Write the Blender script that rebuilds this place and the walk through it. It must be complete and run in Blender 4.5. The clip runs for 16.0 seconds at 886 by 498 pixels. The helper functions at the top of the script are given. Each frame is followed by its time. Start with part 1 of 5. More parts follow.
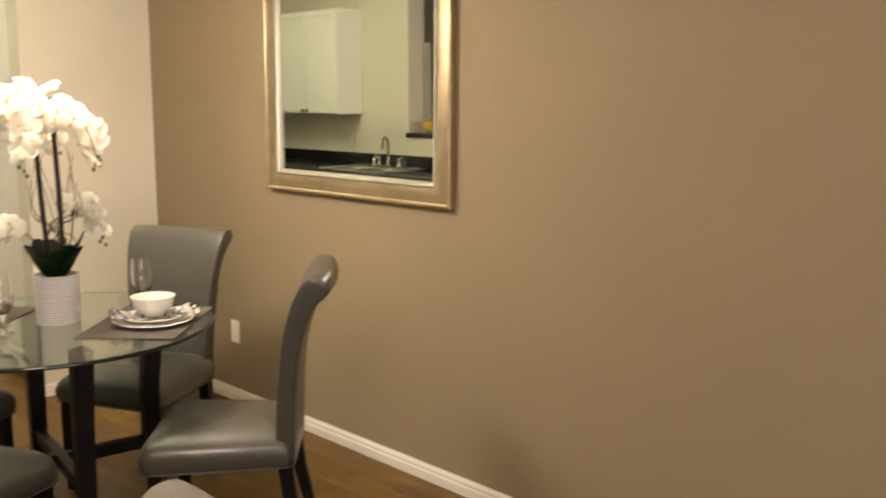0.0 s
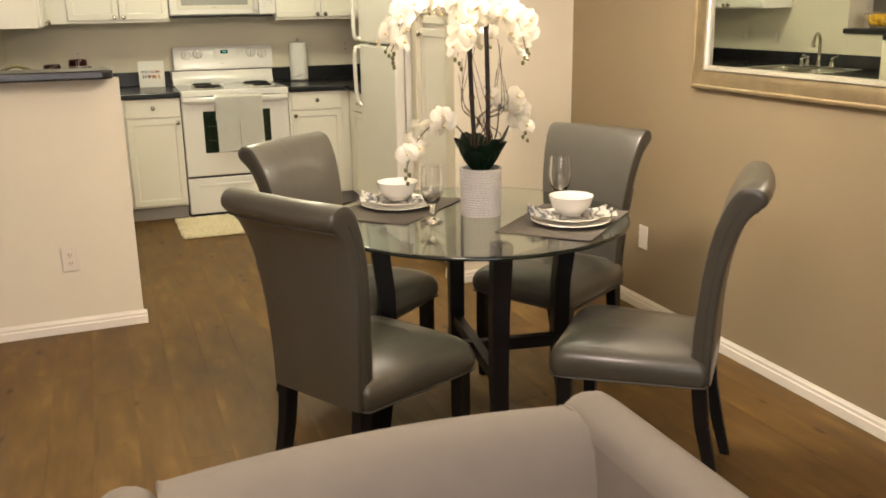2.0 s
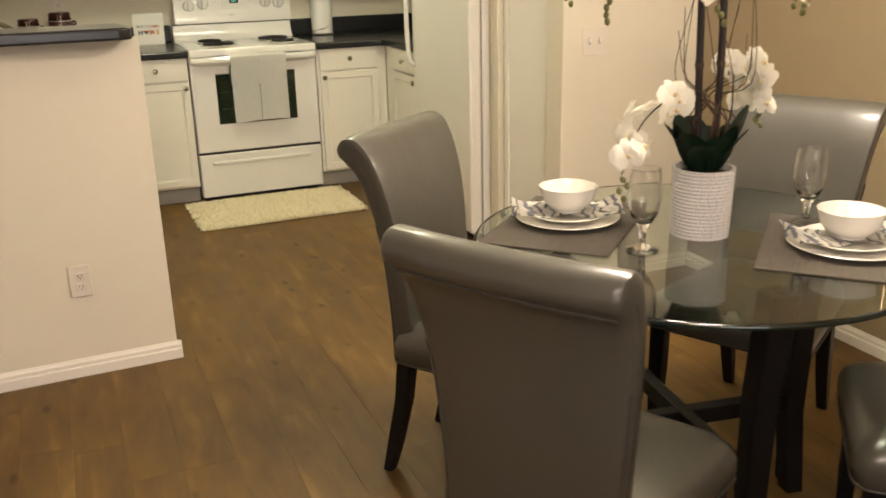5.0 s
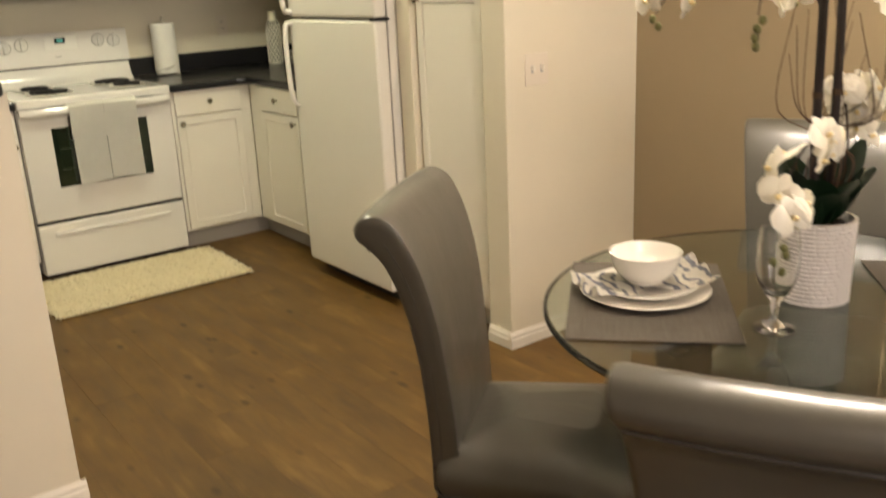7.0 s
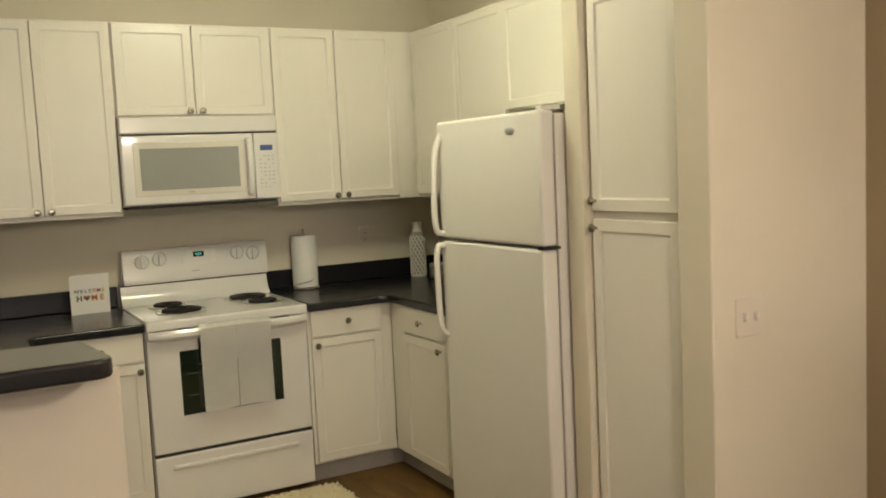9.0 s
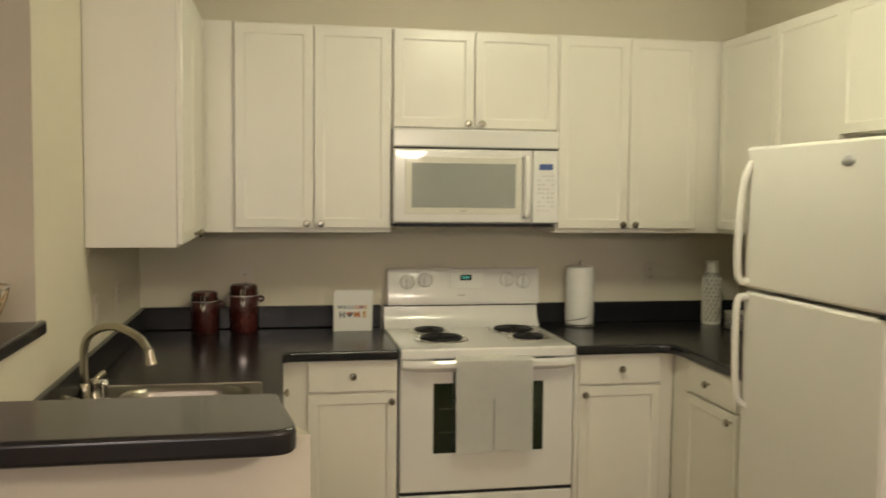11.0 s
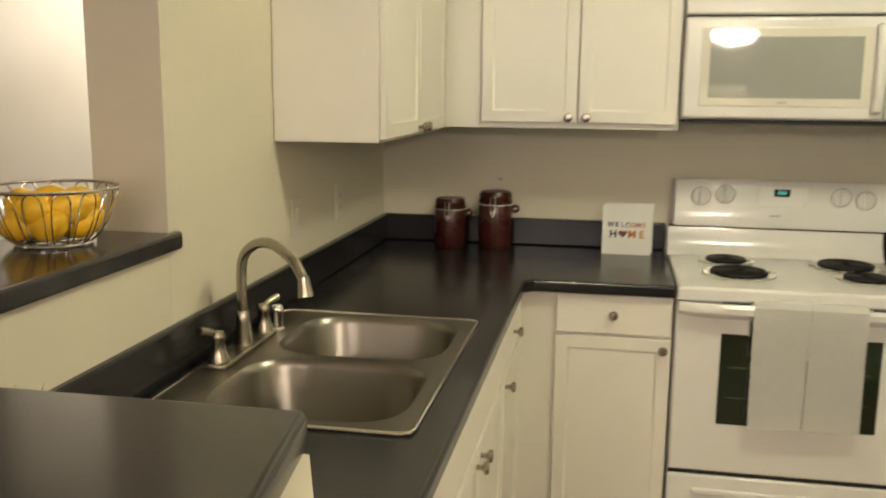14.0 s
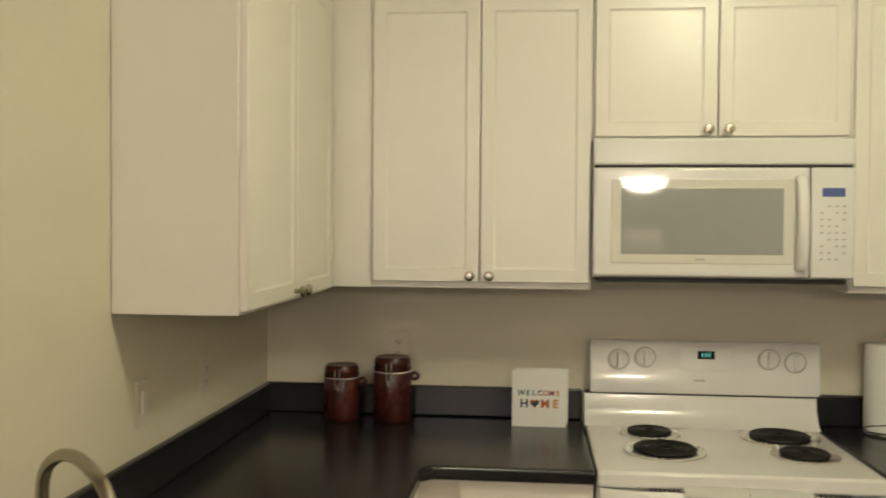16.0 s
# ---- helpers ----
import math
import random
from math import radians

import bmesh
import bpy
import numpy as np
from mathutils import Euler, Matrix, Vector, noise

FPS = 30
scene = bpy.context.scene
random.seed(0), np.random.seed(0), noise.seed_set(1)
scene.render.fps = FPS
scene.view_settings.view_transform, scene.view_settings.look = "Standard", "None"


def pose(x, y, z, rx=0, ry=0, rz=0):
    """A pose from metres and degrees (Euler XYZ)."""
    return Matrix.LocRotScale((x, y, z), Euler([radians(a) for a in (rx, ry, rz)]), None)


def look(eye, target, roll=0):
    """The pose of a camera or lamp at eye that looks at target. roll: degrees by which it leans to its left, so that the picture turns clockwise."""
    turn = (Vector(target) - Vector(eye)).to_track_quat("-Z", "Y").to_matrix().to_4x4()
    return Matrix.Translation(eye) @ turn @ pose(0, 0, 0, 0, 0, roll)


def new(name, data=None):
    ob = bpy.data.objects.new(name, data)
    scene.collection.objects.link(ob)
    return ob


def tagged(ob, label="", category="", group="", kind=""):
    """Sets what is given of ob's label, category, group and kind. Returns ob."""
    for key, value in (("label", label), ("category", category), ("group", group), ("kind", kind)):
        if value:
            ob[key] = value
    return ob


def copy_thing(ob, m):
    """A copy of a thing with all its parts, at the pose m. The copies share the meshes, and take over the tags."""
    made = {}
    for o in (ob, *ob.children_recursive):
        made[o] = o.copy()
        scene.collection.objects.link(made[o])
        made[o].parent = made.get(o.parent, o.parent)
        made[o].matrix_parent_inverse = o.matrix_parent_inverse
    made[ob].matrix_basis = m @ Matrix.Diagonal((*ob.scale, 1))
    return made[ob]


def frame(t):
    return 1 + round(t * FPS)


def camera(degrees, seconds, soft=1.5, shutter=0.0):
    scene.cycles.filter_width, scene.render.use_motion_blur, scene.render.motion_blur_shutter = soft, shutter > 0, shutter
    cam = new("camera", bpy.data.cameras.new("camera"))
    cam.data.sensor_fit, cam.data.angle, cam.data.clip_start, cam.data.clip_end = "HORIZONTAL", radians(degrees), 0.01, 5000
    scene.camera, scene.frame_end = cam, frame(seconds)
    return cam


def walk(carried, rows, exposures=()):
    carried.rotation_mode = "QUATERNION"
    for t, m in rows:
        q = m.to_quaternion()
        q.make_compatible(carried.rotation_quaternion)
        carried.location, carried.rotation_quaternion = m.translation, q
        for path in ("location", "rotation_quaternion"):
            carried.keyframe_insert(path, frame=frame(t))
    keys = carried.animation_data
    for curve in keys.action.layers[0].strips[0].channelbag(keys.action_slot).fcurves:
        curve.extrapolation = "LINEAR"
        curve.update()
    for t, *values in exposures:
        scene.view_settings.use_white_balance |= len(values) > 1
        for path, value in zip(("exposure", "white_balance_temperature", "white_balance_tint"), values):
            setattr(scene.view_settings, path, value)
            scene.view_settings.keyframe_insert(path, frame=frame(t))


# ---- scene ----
cam = camera(52.8, 16.0, 1.7, 0.5)
PATH = [
    (0, (-0.93, -7.435, 1.499), (0.488, -6.062, 1.18), 0.4),
    (0.5, (-0.925, -7.425, 1.491), (0.361, -5.941, 1.113), -0.0),
    (1, (-0.902, -7.386, 1.481), (0.216, -5.787, 1.042), -0.1),
    (1.5, (-0.899, -7.325, 1.473), (0.002, -5.605, 0.993), -0.2),
    (2, (-0.911, -7.227, 1.461), (-0.228, -5.421, 0.937), -0.9),
    (2.5, (-0.926, -7.056, 1.468), (-0.212, -5.267, 0.93), -1.3),
    (3, (-0.993, -6.887, 1.452), (-0.219, -5.121, 0.921), -0.4),
    (3.5, (-1.03, -6.678, 1.448), (-0.387, -4.868, 0.889), -0.2),
    (4, (-1.017, -6.476, 1.447), (-0.385, -4.655, 0.913), -2.0),
    (4.2, (-1.02, -6.412, 1.442), (-0.374, -4.604, 0.883), -1.4),
    (6.3, (-1.214, -5.571, 1.407), (-0.314, -3.929, 0.704), -4.1),
    (6.5, (-1.225, -5.522, 1.406), (-0.281, -3.905, 0.701), -3.6),
    (7, (-1.286, -5.34, 1.414), (-0.163, -3.795, 0.822), -2.8),
    (7.5, (-1.343, -5.185, 1.467), (-0.193, -3.622, 0.983), -3.9),
    (8, (-1.292, -5.022, 1.491), (-0.209, -3.389, 1.091), -3.7),
    (8.5, (-1.155, -4.854, 1.525), (-0.152, -3.14, 1.287), -3.3),
    (9, (-1.093, -4.752, 1.547), (-0.134, -3.006, 1.363), -2.7),
    (9.5, (-1.021, -4.604, 1.572), (-0.148, -2.809, 1.453), -1.5),
    (10, (-0.947, -4.482, 1.574), (-0.261, -2.605, 1.508), -0.6),
    (10.2, (-0.929, -4.451, 1.576), (-0.302, -2.553, 1.505), -0.3),
    (12.3, (-0.786, -3.936, 1.544), (-0.707, -1.946, 1.353), 0.8),
    (12.5, (-0.775, -3.878, 1.543), (-0.69, -1.887, 1.385), 0.9),
    (13, (-0.744, -3.738, 1.53), (-0.704, -1.752, 1.294), 0.8),
    (13.5, (-0.663, -3.606, 1.535), (-0.835, -1.63, 1.279), 0.9),
    (14, (-0.603, -3.497, 1.513), (-0.963, -1.561, 1.162), 0.6),
    (14.5, (-0.593, -3.387, 1.509), (-1.054, -1.482, 1.111), -0.1),
    (15, (-0.589, -3.249, 1.551), (-0.977, -1.304, 1.293), 0.3),
    (15.5, (-0.577, -3.162, 1.553), (-0.89, -1.189, 1.454), 0.2),
    (16, (-0.562, -3.112, 1.567), (-0.759, -1.122, 1.523), 0.4),
]
walk(cam, [(t, look(eye, target, roll)) for t, eye, target, roll in PATH], [(0, 0.30), (1, 0.26), (2, 0.50), (3, 0.52), (4, 0.43), (6.5, 0.48), (8, 0.02), (9, -0.17), (10, -0.22), (12.5, -0.02), (14.5, 0.22), (16, -0.10)])

# ---- world and lights ----
world = bpy.data.worlds.new("sky")
scene.world = world
world.use_nodes = True
wn = world.node_tree
sky = wn.nodes.new("ShaderNodeTexSky")
sky.sky_type, sky.sun_disc, sky.sun_elevation, sky.sun_rotation = "NISHITA", False, radians(35), radians(120)
wn.links.new(sky.outputs[0], wn.nodes["Background"].inputs[0])
wn.nodes["Background"].inputs[1].default_value = 0.08


def lamp(name, kind, m, watts, colour, size=0.2, size_y=None):
    data = bpy.data.lights.new(name, kind)
    data.energy, data.color = watts, colour
    if kind == "AREA":
        data.size = size
        if size_y:
            data.shape, data.size_y = "RECTANGLE", size_y
        else:
            data.shape = "DISK"
    else:
        data.shadow_soft_size = size
    ob = new(name, data)
    ob.matrix_world = m
    return ob


PENDANT = (0.27, -4.46)
# unseen fill added for the living room side, without any fixture
lamp("living_fill", "POINT", pose(-1.4, -6.9, 2.42), 72, (1.0, 0.82, 0.72), 0.3)
# added soft fill that brightens the hall wall; no such fixture is known
lamp("hall_fill", "POINT", pose(-2.35, 0.55, 2.05), 36, (1.0, 0.89, 0.75), 0.5)
lamp("window_daylight", "AREA", pose(-1.3, -9.44, 1.5, 90, 0, 0), 34, (0.97, 0.91, 0.90), 2.0, 1.5)


# ---- materials ----
def material(name, colour, rough=0.5, metal=0.0, vary=0.06, scale=8.0, bump=0.0, bump_scale=200.0, coat=0.0, spec=0.5, uneven=0.06, swell=0.0):
    """A surface with two scales of tone and a fine relief."""
    mat = bpy.data.materials.new(name)
    mat.use_nodes = True
    nt = mat.node_tree
    n, l = nt.nodes, nt.links
    b = n["Principled BSDF"]
    b.inputs["Metallic"].default_value = metal
    b.inputs["Coat Weight"].default_value = coat
    b.inputs["Specular IOR Level"].default_value = spec
    tc = n.new("ShaderNodeTexCoord")
    big = n.new("ShaderNodeTexNoise")
    big.inputs["Scale"].default_value, big.inputs["Detail"].default_value = scale, 5
    fine = n.new("ShaderNodeTexNoise")
    fine.inputs["Scale"].default_value, fine.inputs["Detail"].default_value = scale * 14, 3
    l.new(tc.outputs["Object"], big.inputs["Vector"])
    l.new(tc.outputs["Object"], fine.inputs["Vector"])
    mix = n.new("ShaderNodeMath")
    mix.operation = "MULTIPLY_ADD"
    mix.inputs[1].default_value = 0.35
    l.new(fine.outputs["Fac"], mix.inputs[0])
    l.new(big.outputs["Fac"], mix.inputs[2])
    ramp = n.new("ShaderNodeMapRange")
    ramp.inputs["From Min"].default_value, ramp.inputs["From Max"].default_value = 0.35, 1.0
    ramp.inputs["To Min"].default_value, ramp.inputs["To Max"].default_value = 1 - vary, 1 + vary
    l.new(mix.outputs[0], ramp.inputs["Value"])
    hsv = n.new("ShaderNodeHueSaturation")
    hsv.inputs["Color"].default_value = (*colour, 1)
    l.new(ramp.outputs[0], hsv.inputs["Value"])
    l.new(hsv.outputs[0], b.inputs["Base Color"])
    rr = n.new("ShaderNodeMapRange")
    rr.inputs["To Min"].default_value, rr.inputs["To Max"].default_value = max(rough - uneven, 0.02), min(rough + uneven, 1)
    l.new(big.outputs["Fac"], rr.inputs["Value"])
    l.new(rr.outputs[0], b.inputs["Roughness"])
    if bump:
        bn = n.new("ShaderNodeTexNoise")
        bn.inputs["Scale"].default_value, bn.inputs["Detail"].default_value = bump_scale, 4
        l.new(tc.outputs["Object"], bn.inputs["Vector"])
        bp = n.new("ShaderNodeBump")
        bp.inputs["Strength"].default_value, bp.inputs["Distance"].default_value = bump, 0.004
        l.new(bn.outputs["Fac"], bp.inputs["Height"])
        l.new(bp.outputs[0], b.inputs["Normal"])
        if swell:
            wide = n.new("ShaderNodeTexNoise")
            wide.inputs["Scale"].default_value, wide.inputs["Detail"].default_value, wide.inputs["Distortion"].default_value = 9.0, 2, 0.8
            l.new(tc.outputs["Object"], wide.inputs["Vector"])
            slack = n.new("ShaderNodeBump")
            slack.inputs["Strength"].default_value, slack.inputs["Distance"].default_value = swell, 0.02
            l.new(wide.outputs["Fac"], slack.inputs["Height"])
            l.new(slack.outputs[0], bp.inputs["Normal"])
    return mat


def glowing(name, colour, strength):
    mat = material(name, colour, 0.4)
    b = mat.node_tree.nodes["Principled BSDF"]
    b.inputs["Emission Color"].default_value = (*colour, 1)
    b.inputs["Emission Strength"].default_value = strength
    return mat


def clear_glass(name, colour=(1, 1, 1), rough=0.0):
    mat = bpy.data.materials.new(name)
    mat.use_nodes = True
    b = mat.node_tree.nodes["Principled BSDF"]
    b.inputs["Base Color"].default_value = (*colour, 1)
    b.inputs["Roughness"].default_value = rough
    b.inputs["Transmission Weight"].default_value = 1.0
    b.inputs["IOR"].default_value = 1.48
    return mat


def wood_floor():
    mat = bpy.data.materials.new("wood_plank")
    mat.use_nodes = True
    nt = mat.node_tree
    n, l = nt.nodes, nt.links
    b = n["Principled BSDF"]
    tc, oi = n.new("ShaderNodeTexCoord"), n.new("ShaderNodeObjectInfo")
    shift = n.new("ShaderNodeVectorMath")
    shift.operation = "MULTIPLY_ADD"
    shift.inputs[1].default_value = (1, 1, 1)
    rnd = n.new("ShaderNodeVectorMath")
    rnd.operation = "SCALE"
    rnd.inputs[0].default_value = (17.0, 31.0, 5.0)
    l.new(oi.outputs["Random"], rnd.inputs["Scale"])
    l.new(tc.outputs["Object"], shift.inputs[0])
    l.new(rnd.outputs[0], shift.inputs[2])
    mp = n.new("ShaderNodeMapping")
    mp.inputs["Scale"].default_value = (13.0, 1.8, 4.0)
    l.new(shift.outputs[0], mp.inputs["Vector"])
    grain = n.new("ShaderNodeTexNoise")
    grain.inputs["Scale"].default_value, grain.inputs["Detail"].default_value, grain.inputs["Distortion"].default_value = 1.5, 5, 0.9
    l.new(mp.outputs[0], grain.inputs["Vector"])
    mp2 = n.new("ShaderNodeMapping")
    mp2.inputs["Scale"].default_value = (7.0, 2.2, 2.0)
    l.new(shift.outputs[0], mp2.inputs["Vector"])
    cloud = n.new("ShaderNodeTexNoise")
    cloud.inputs["Scale"].default_value, cloud.inputs["Detail"].default_value = 1.5, 5
    l.new(mp2.outputs[0], cloud.inputs["Vector"])
    add = n.new("ShaderNodeMath")
    add.operation = "MULTIPLY_ADD"
    add.inputs[1].default_value = 1.3
    l.new(cloud.outputs["Fac"], add.inputs[0])
    l.new(grain.outputs["Fac"], add.inputs[2])
    add2 = n.new("ShaderNodeMath")
    add2.operation = "MULTIPLY_ADD"
    add2.inputs[1].default_value = 0.07
    l.new(oi.outputs["Random"], add2.inputs[0])
    l.new(add.outputs[0], add2.inputs[2])
    ramp = n.new("ShaderNodeValToRGB")
    e = ramp.color_ramp.elements
    e[0].position, e[0].color = 0.42, (0.076, 0.040, 0.010, 1)
    e[1].position, e[1].color = 1.42 / 1.5, (0.196, 0.114, 0.031, 1)
    mid = ramp.color_ramp.elements.new(0.78)
    mid.color = (0.138, 0.076, 0.018, 1)
    half = n.new("ShaderNodeMath")
    half.operation = "MULTIPLY"
    half.inputs[1].default_value = 0.60
    l.new(add2.outputs[0], half.inputs[0])
    l.new(half.outputs[0], ramp.inputs["Fac"])
    # small dark knots
    vor = n.new("ShaderNodeTexVoronoi")
    vor.inputs["Scale"].default_value = 1.0
    mp3 = n.new("ShaderNodeMapping")
    mp3.inputs["Scale"].default_value = (9.0, 4.0, 3.0)
    l.new(shift.outputs[0], mp3.inputs["Vector"])
    l.new(mp3.outputs[0], vor.inputs["Vector"])
    knot = n.new("ShaderNodeMapRange")
    knot.inputs["From Min"].default_value, knot.inputs["From Max"].default_value = 0.05, 0.16
    knot.inputs["To Min"].default_value, knot.inputs["To Max"].default_value = 0.40, 1.0
    l.new(vor.outputs["Distance"], knot.inputs["Value"])
    mul = n.new("ShaderNodeMix")
    mul.data_type, mul.blend_type = "RGBA", "MULTIPLY"
    mul.inputs[0].default_value = 1.0
    l.new(ramp.outputs[0], mul.inputs["A"])
    l.new(knot.outputs[0], mul.inputs["B"])
    l.new(mul.outputs["Result"], b.inputs["Base Color"])
    rr = n.new("ShaderNodeMapRange")
    rr.inputs["To Min"].default_value, rr.inputs["To Max"].default_value = 0.42, 0.60
    b.inputs["Specular IOR Level"].default_value = 0.35
    l.new(grain.outputs["Fac"], rr.inputs["Value"])
    l.new(rr.outputs[0], b.inputs["Roughness"])
    bp = n.new("ShaderNodeBump")
    bp.inputs["Strength"].default_value, bp.inputs["Distance"].default_value = 0.08, 0.002
    l.new(grain.outputs["Fac"], bp.inputs["Height"])
    l.new(bp.outputs[0], b.inputs["Normal"])
    return mat


def patterned(name, ca, cb, scale, kind="WAVE", rough=0.8, thresh=0.5):
    """Cloth with a two-tone printed pattern."""
    mat = bpy.data.materials.new(name)
    mat.use_nodes = True
    nt = mat.node_tree
    n, l = nt.nodes, nt.links
    b = n["Principled BSDF"]
    b.inputs["Roughness"].default_value = rough
    tc = n.new("ShaderNodeTexCoord")
    if kind == "WAVE":
        tex = n.new("ShaderNodeTexWave")
        tex.inputs["Scale"].default_value, tex.inputs["Distortion"].default_value, tex.inputs["Detail Scale"].default_value = scale, 9.0, 1.6
        out = tex.outputs["Fac"]
    else:
        tex = n.new("ShaderNodeTexNoise")
        tex.inputs["Scale"].default_value, tex.inputs["Detail"].default_value = scale, 2
        out = tex.outputs["Fac"]
    l.new(tc.outputs["Object"], tex.inputs["Vector"])
    ramp = n.new("ShaderNodeValToRGB")
    ramp.color_ramp.elements[0].position, ramp.color_ramp.elements[0].color = thresh - 0.04, (*ca, 1)
    ramp.color_ramp.elements[1].position, ramp.color_ramp.elements[1].color = thresh + 0.04, (*cb, 1)
    l.new(out, ramp.inputs["Fac"])
    l.new(ramp.outputs[0], b.inputs["Base Color"])
    return mat


def woven(name, ca, cb, sx, sy):
    """Threads in two directions."""
    mat = material(name, ca, 0.85, 0, 0.1, 40, 0.3, 600)
    nt = mat.node_tree
    n, l = nt.nodes, nt.links
    b = n["Principled BSDF"]
    tc = n.new("ShaderNodeTexCoord")
    outs = []
    for s in ((sx, 9, 9), (9, sy, 9)):
        mp = n.new("ShaderNodeMapping")
        mp.inputs["Scale"].default_value = s
        l.new(tc.outputs["Object"], mp.inputs["Vector"])
        t = n.new("ShaderNodeTexNoise")
        t.inputs["Scale"].default_value, t.inputs["Detail"].default_value = 1.0, 2
        l.new(mp.outputs[0], t.inputs["Vector"])
        outs.append(t.outputs["Fac"])
    m = n.new("ShaderNodeMath")
    m.operation = "ADD"
    l.new(outs[0], m.inputs[0])
    l.new(outs[1], m.inputs[1])
    ramp = n.new("ShaderNodeValToRGB")
    ramp.color_ramp.elements[0].position, ramp.color_ramp.elements[0].color = 0.35, (*ca, 1)
    ramp.color_ramp.elements[1].position, ramp.color_ramp.elements[1].color = 0.65, (*cb, 1)
    h = n.new("ShaderNodeMath")
    h.operation = "MULTIPLY"
    h.inputs[1].default_value = 0.5
    l.new(m.outputs[0], h.inputs[0])
    l.new(h.outputs[0], ramp.inputs["Fac"])
    l.new(ramp.outputs[0], b.inputs["Base Color"])
    return mat


PAINT = material("cream_wall_paint", (0.71, 0.66, 0.535), 0.75, 0, 0.02, 3, 0.12, 260)
ACCENT = material("tan_wall_paint", (0.290, 0.225, 0.136), 0.72, 0, 0.025, 3, 0.12, 260)
CEIL = material("ceiling_paint", (0.78, 0.74, 0.64), 0.9, 0, 0.02, 3, 0.3, 90)
TRIM = material("white_trim_paint", (0.79, 0.75, 0.67), 0.35, 0, 0.02, 5)
CABINET = material("cabinet_white_lacquer", (0.82, 0.79, 0.71), 0.32, 0, 0.015, 6, 0.02, 300)
ENAMEL = material("white_enamel", (0.79, 0.775, 0.745), 0.18, 0, 0.01, 6, coat=0.4, uneven=0.03)
FRIDGEWHITE = material("fridge_textured_white", (0.80, 0.78, 0.72), 0.3, 0, 0.012, 6, 0.12, 420)
LAMINATE = material("black_laminate", (0.016, 0.016, 0.018), 0.22, 0, 0.05, 12, uneven=0.03)
BARTOP = material("bar_laminate", (0.022, 0.021, 0.022), 0.17, 0, 0.03, 6, uneven=0.02)
STEEL = material("brushed_steel", (0.29, 0.27, 0.235), 0.31, 1.0, 0.02, 5, uneven=0.02)
NICKEL = material("satin_nickel", (0.41, 0.38, 0.31), 0.24, 1.0, 0.06, 40)
CHROME = material("chrome", (0.86, 0.85, 0.83), 0.1, 1.0, 0.02, 20)
LEATHER = material("grey_leather", (0.076, 0.071, 0.058), 0.33, 0, 0.06, 7, 0.03, 330, coat=0.2, swell=0.10)
LEATHERSEAM = material("leather_seam", (0.06, 0.055, 0.048), 0.5, 0, 0.1, 20)
BLACKWOOD = material("black_stained_wood", (0.0055, 0.0055, 0.0065), 0.42, 0, 0.3, 14, 0.05, 90, spec=0.3)
SOFA = material("grey_sofa_fabric", (0.205, 0.182, 0.156), 0.95, 0, 0.06, 14, 0.15, 500)
GREYKICK = material("toe_kick_grey", (0.40, 0.385, 0.35), 0.6, 0, 0.05, 6)
# black parts, and strips that fill gaps in place of their shade
DARK = material("dark_rubber_and_gap_shade", (0.012, 0.012, 0.012), 0.6)
DRIP = material("drip_pan_chrome", (0.78, 0.76, 0.71), 0.28, 1.0, 0.04, 20)
COIL = material("burner_coil", (0.015, 0.014, 0.014), 0.55, 0.3, 0.2, 40)
RACK = material("dim_oven_rack", (0.10, 0.10, 0.08), 0.5, 0.4)
OVENGLASS = material("oven_glass", (0.012, 0.022, 0.012), 0.06, 0, 0.1, 4, coat=0.5)
MWGLASS = material("microwave_window", (0.34, 0.35, 0.33), 0.05, 0, 0.02, 6, coat=0.6, uneven=0.01)
LCD = glowing("blue_display", (0.05, 0.075, 0.17), 0.45)
LCDG = material("dark_display", (0.02, 0.03, 0.03), 0.15)
DIGIT = glowing("display_digits", (0.12, 0.6, 0.5), 0.45)
PRINT = material("grey_print", (0.45, 0.44, 0.42), 0.6)
CERAMIC = material("white_ceramic", (0.84, 0.81, 0.74), 0.16, 0, 0.012, 8, coat=0.3)
POT = material("white_planter_glaze", (0.72, 0.69, 0.66), 0.45, 0, 0.05, 30)
REDGLAZE = material("maroon_glaze", (0.062, 0.013, 0.011), 0.28, 0, 0.15, 14, coat=0.1)
REDLID = material("maroon_lid", (0.05, 0.012, 0.009), 0.25, 0, 0.15, 14)
PAPER = material("paper", (0.84, 0.83, 0.79), 0.85, 0, 0.02, 30, 0.2, 160)
TOWEL = material("towel_cloth", (0.97, 0.96, 0.91), 0.95, 0, 0.03, 30)
RUG = material("cream_shag", (0.96, 0.91, 0.73), 0.95, 0, 0.03, 24)
LEMON = material("lemon_peel", (0.85, 0.50, 0.02), 0.42, 0, 0.08, 20, 0.25, 260)
LEAF = material("orchid_leaf", (0.012, 0.035, 0.014), 0.35, 0, 0.2, 12)
STEM = material("dark_stem", (0.018, 0.010, 0.008), 0.6, 0, 0.3, 30, 0.2, 120)
TWIG = material("brown_twig", (0.07, 0.038, 0.018), 0.75, 0, 0.3, 40)
PETAL = material("white_petal", (0.92, 0.89, 0.81), 0.55, 0, 0.04, 40)


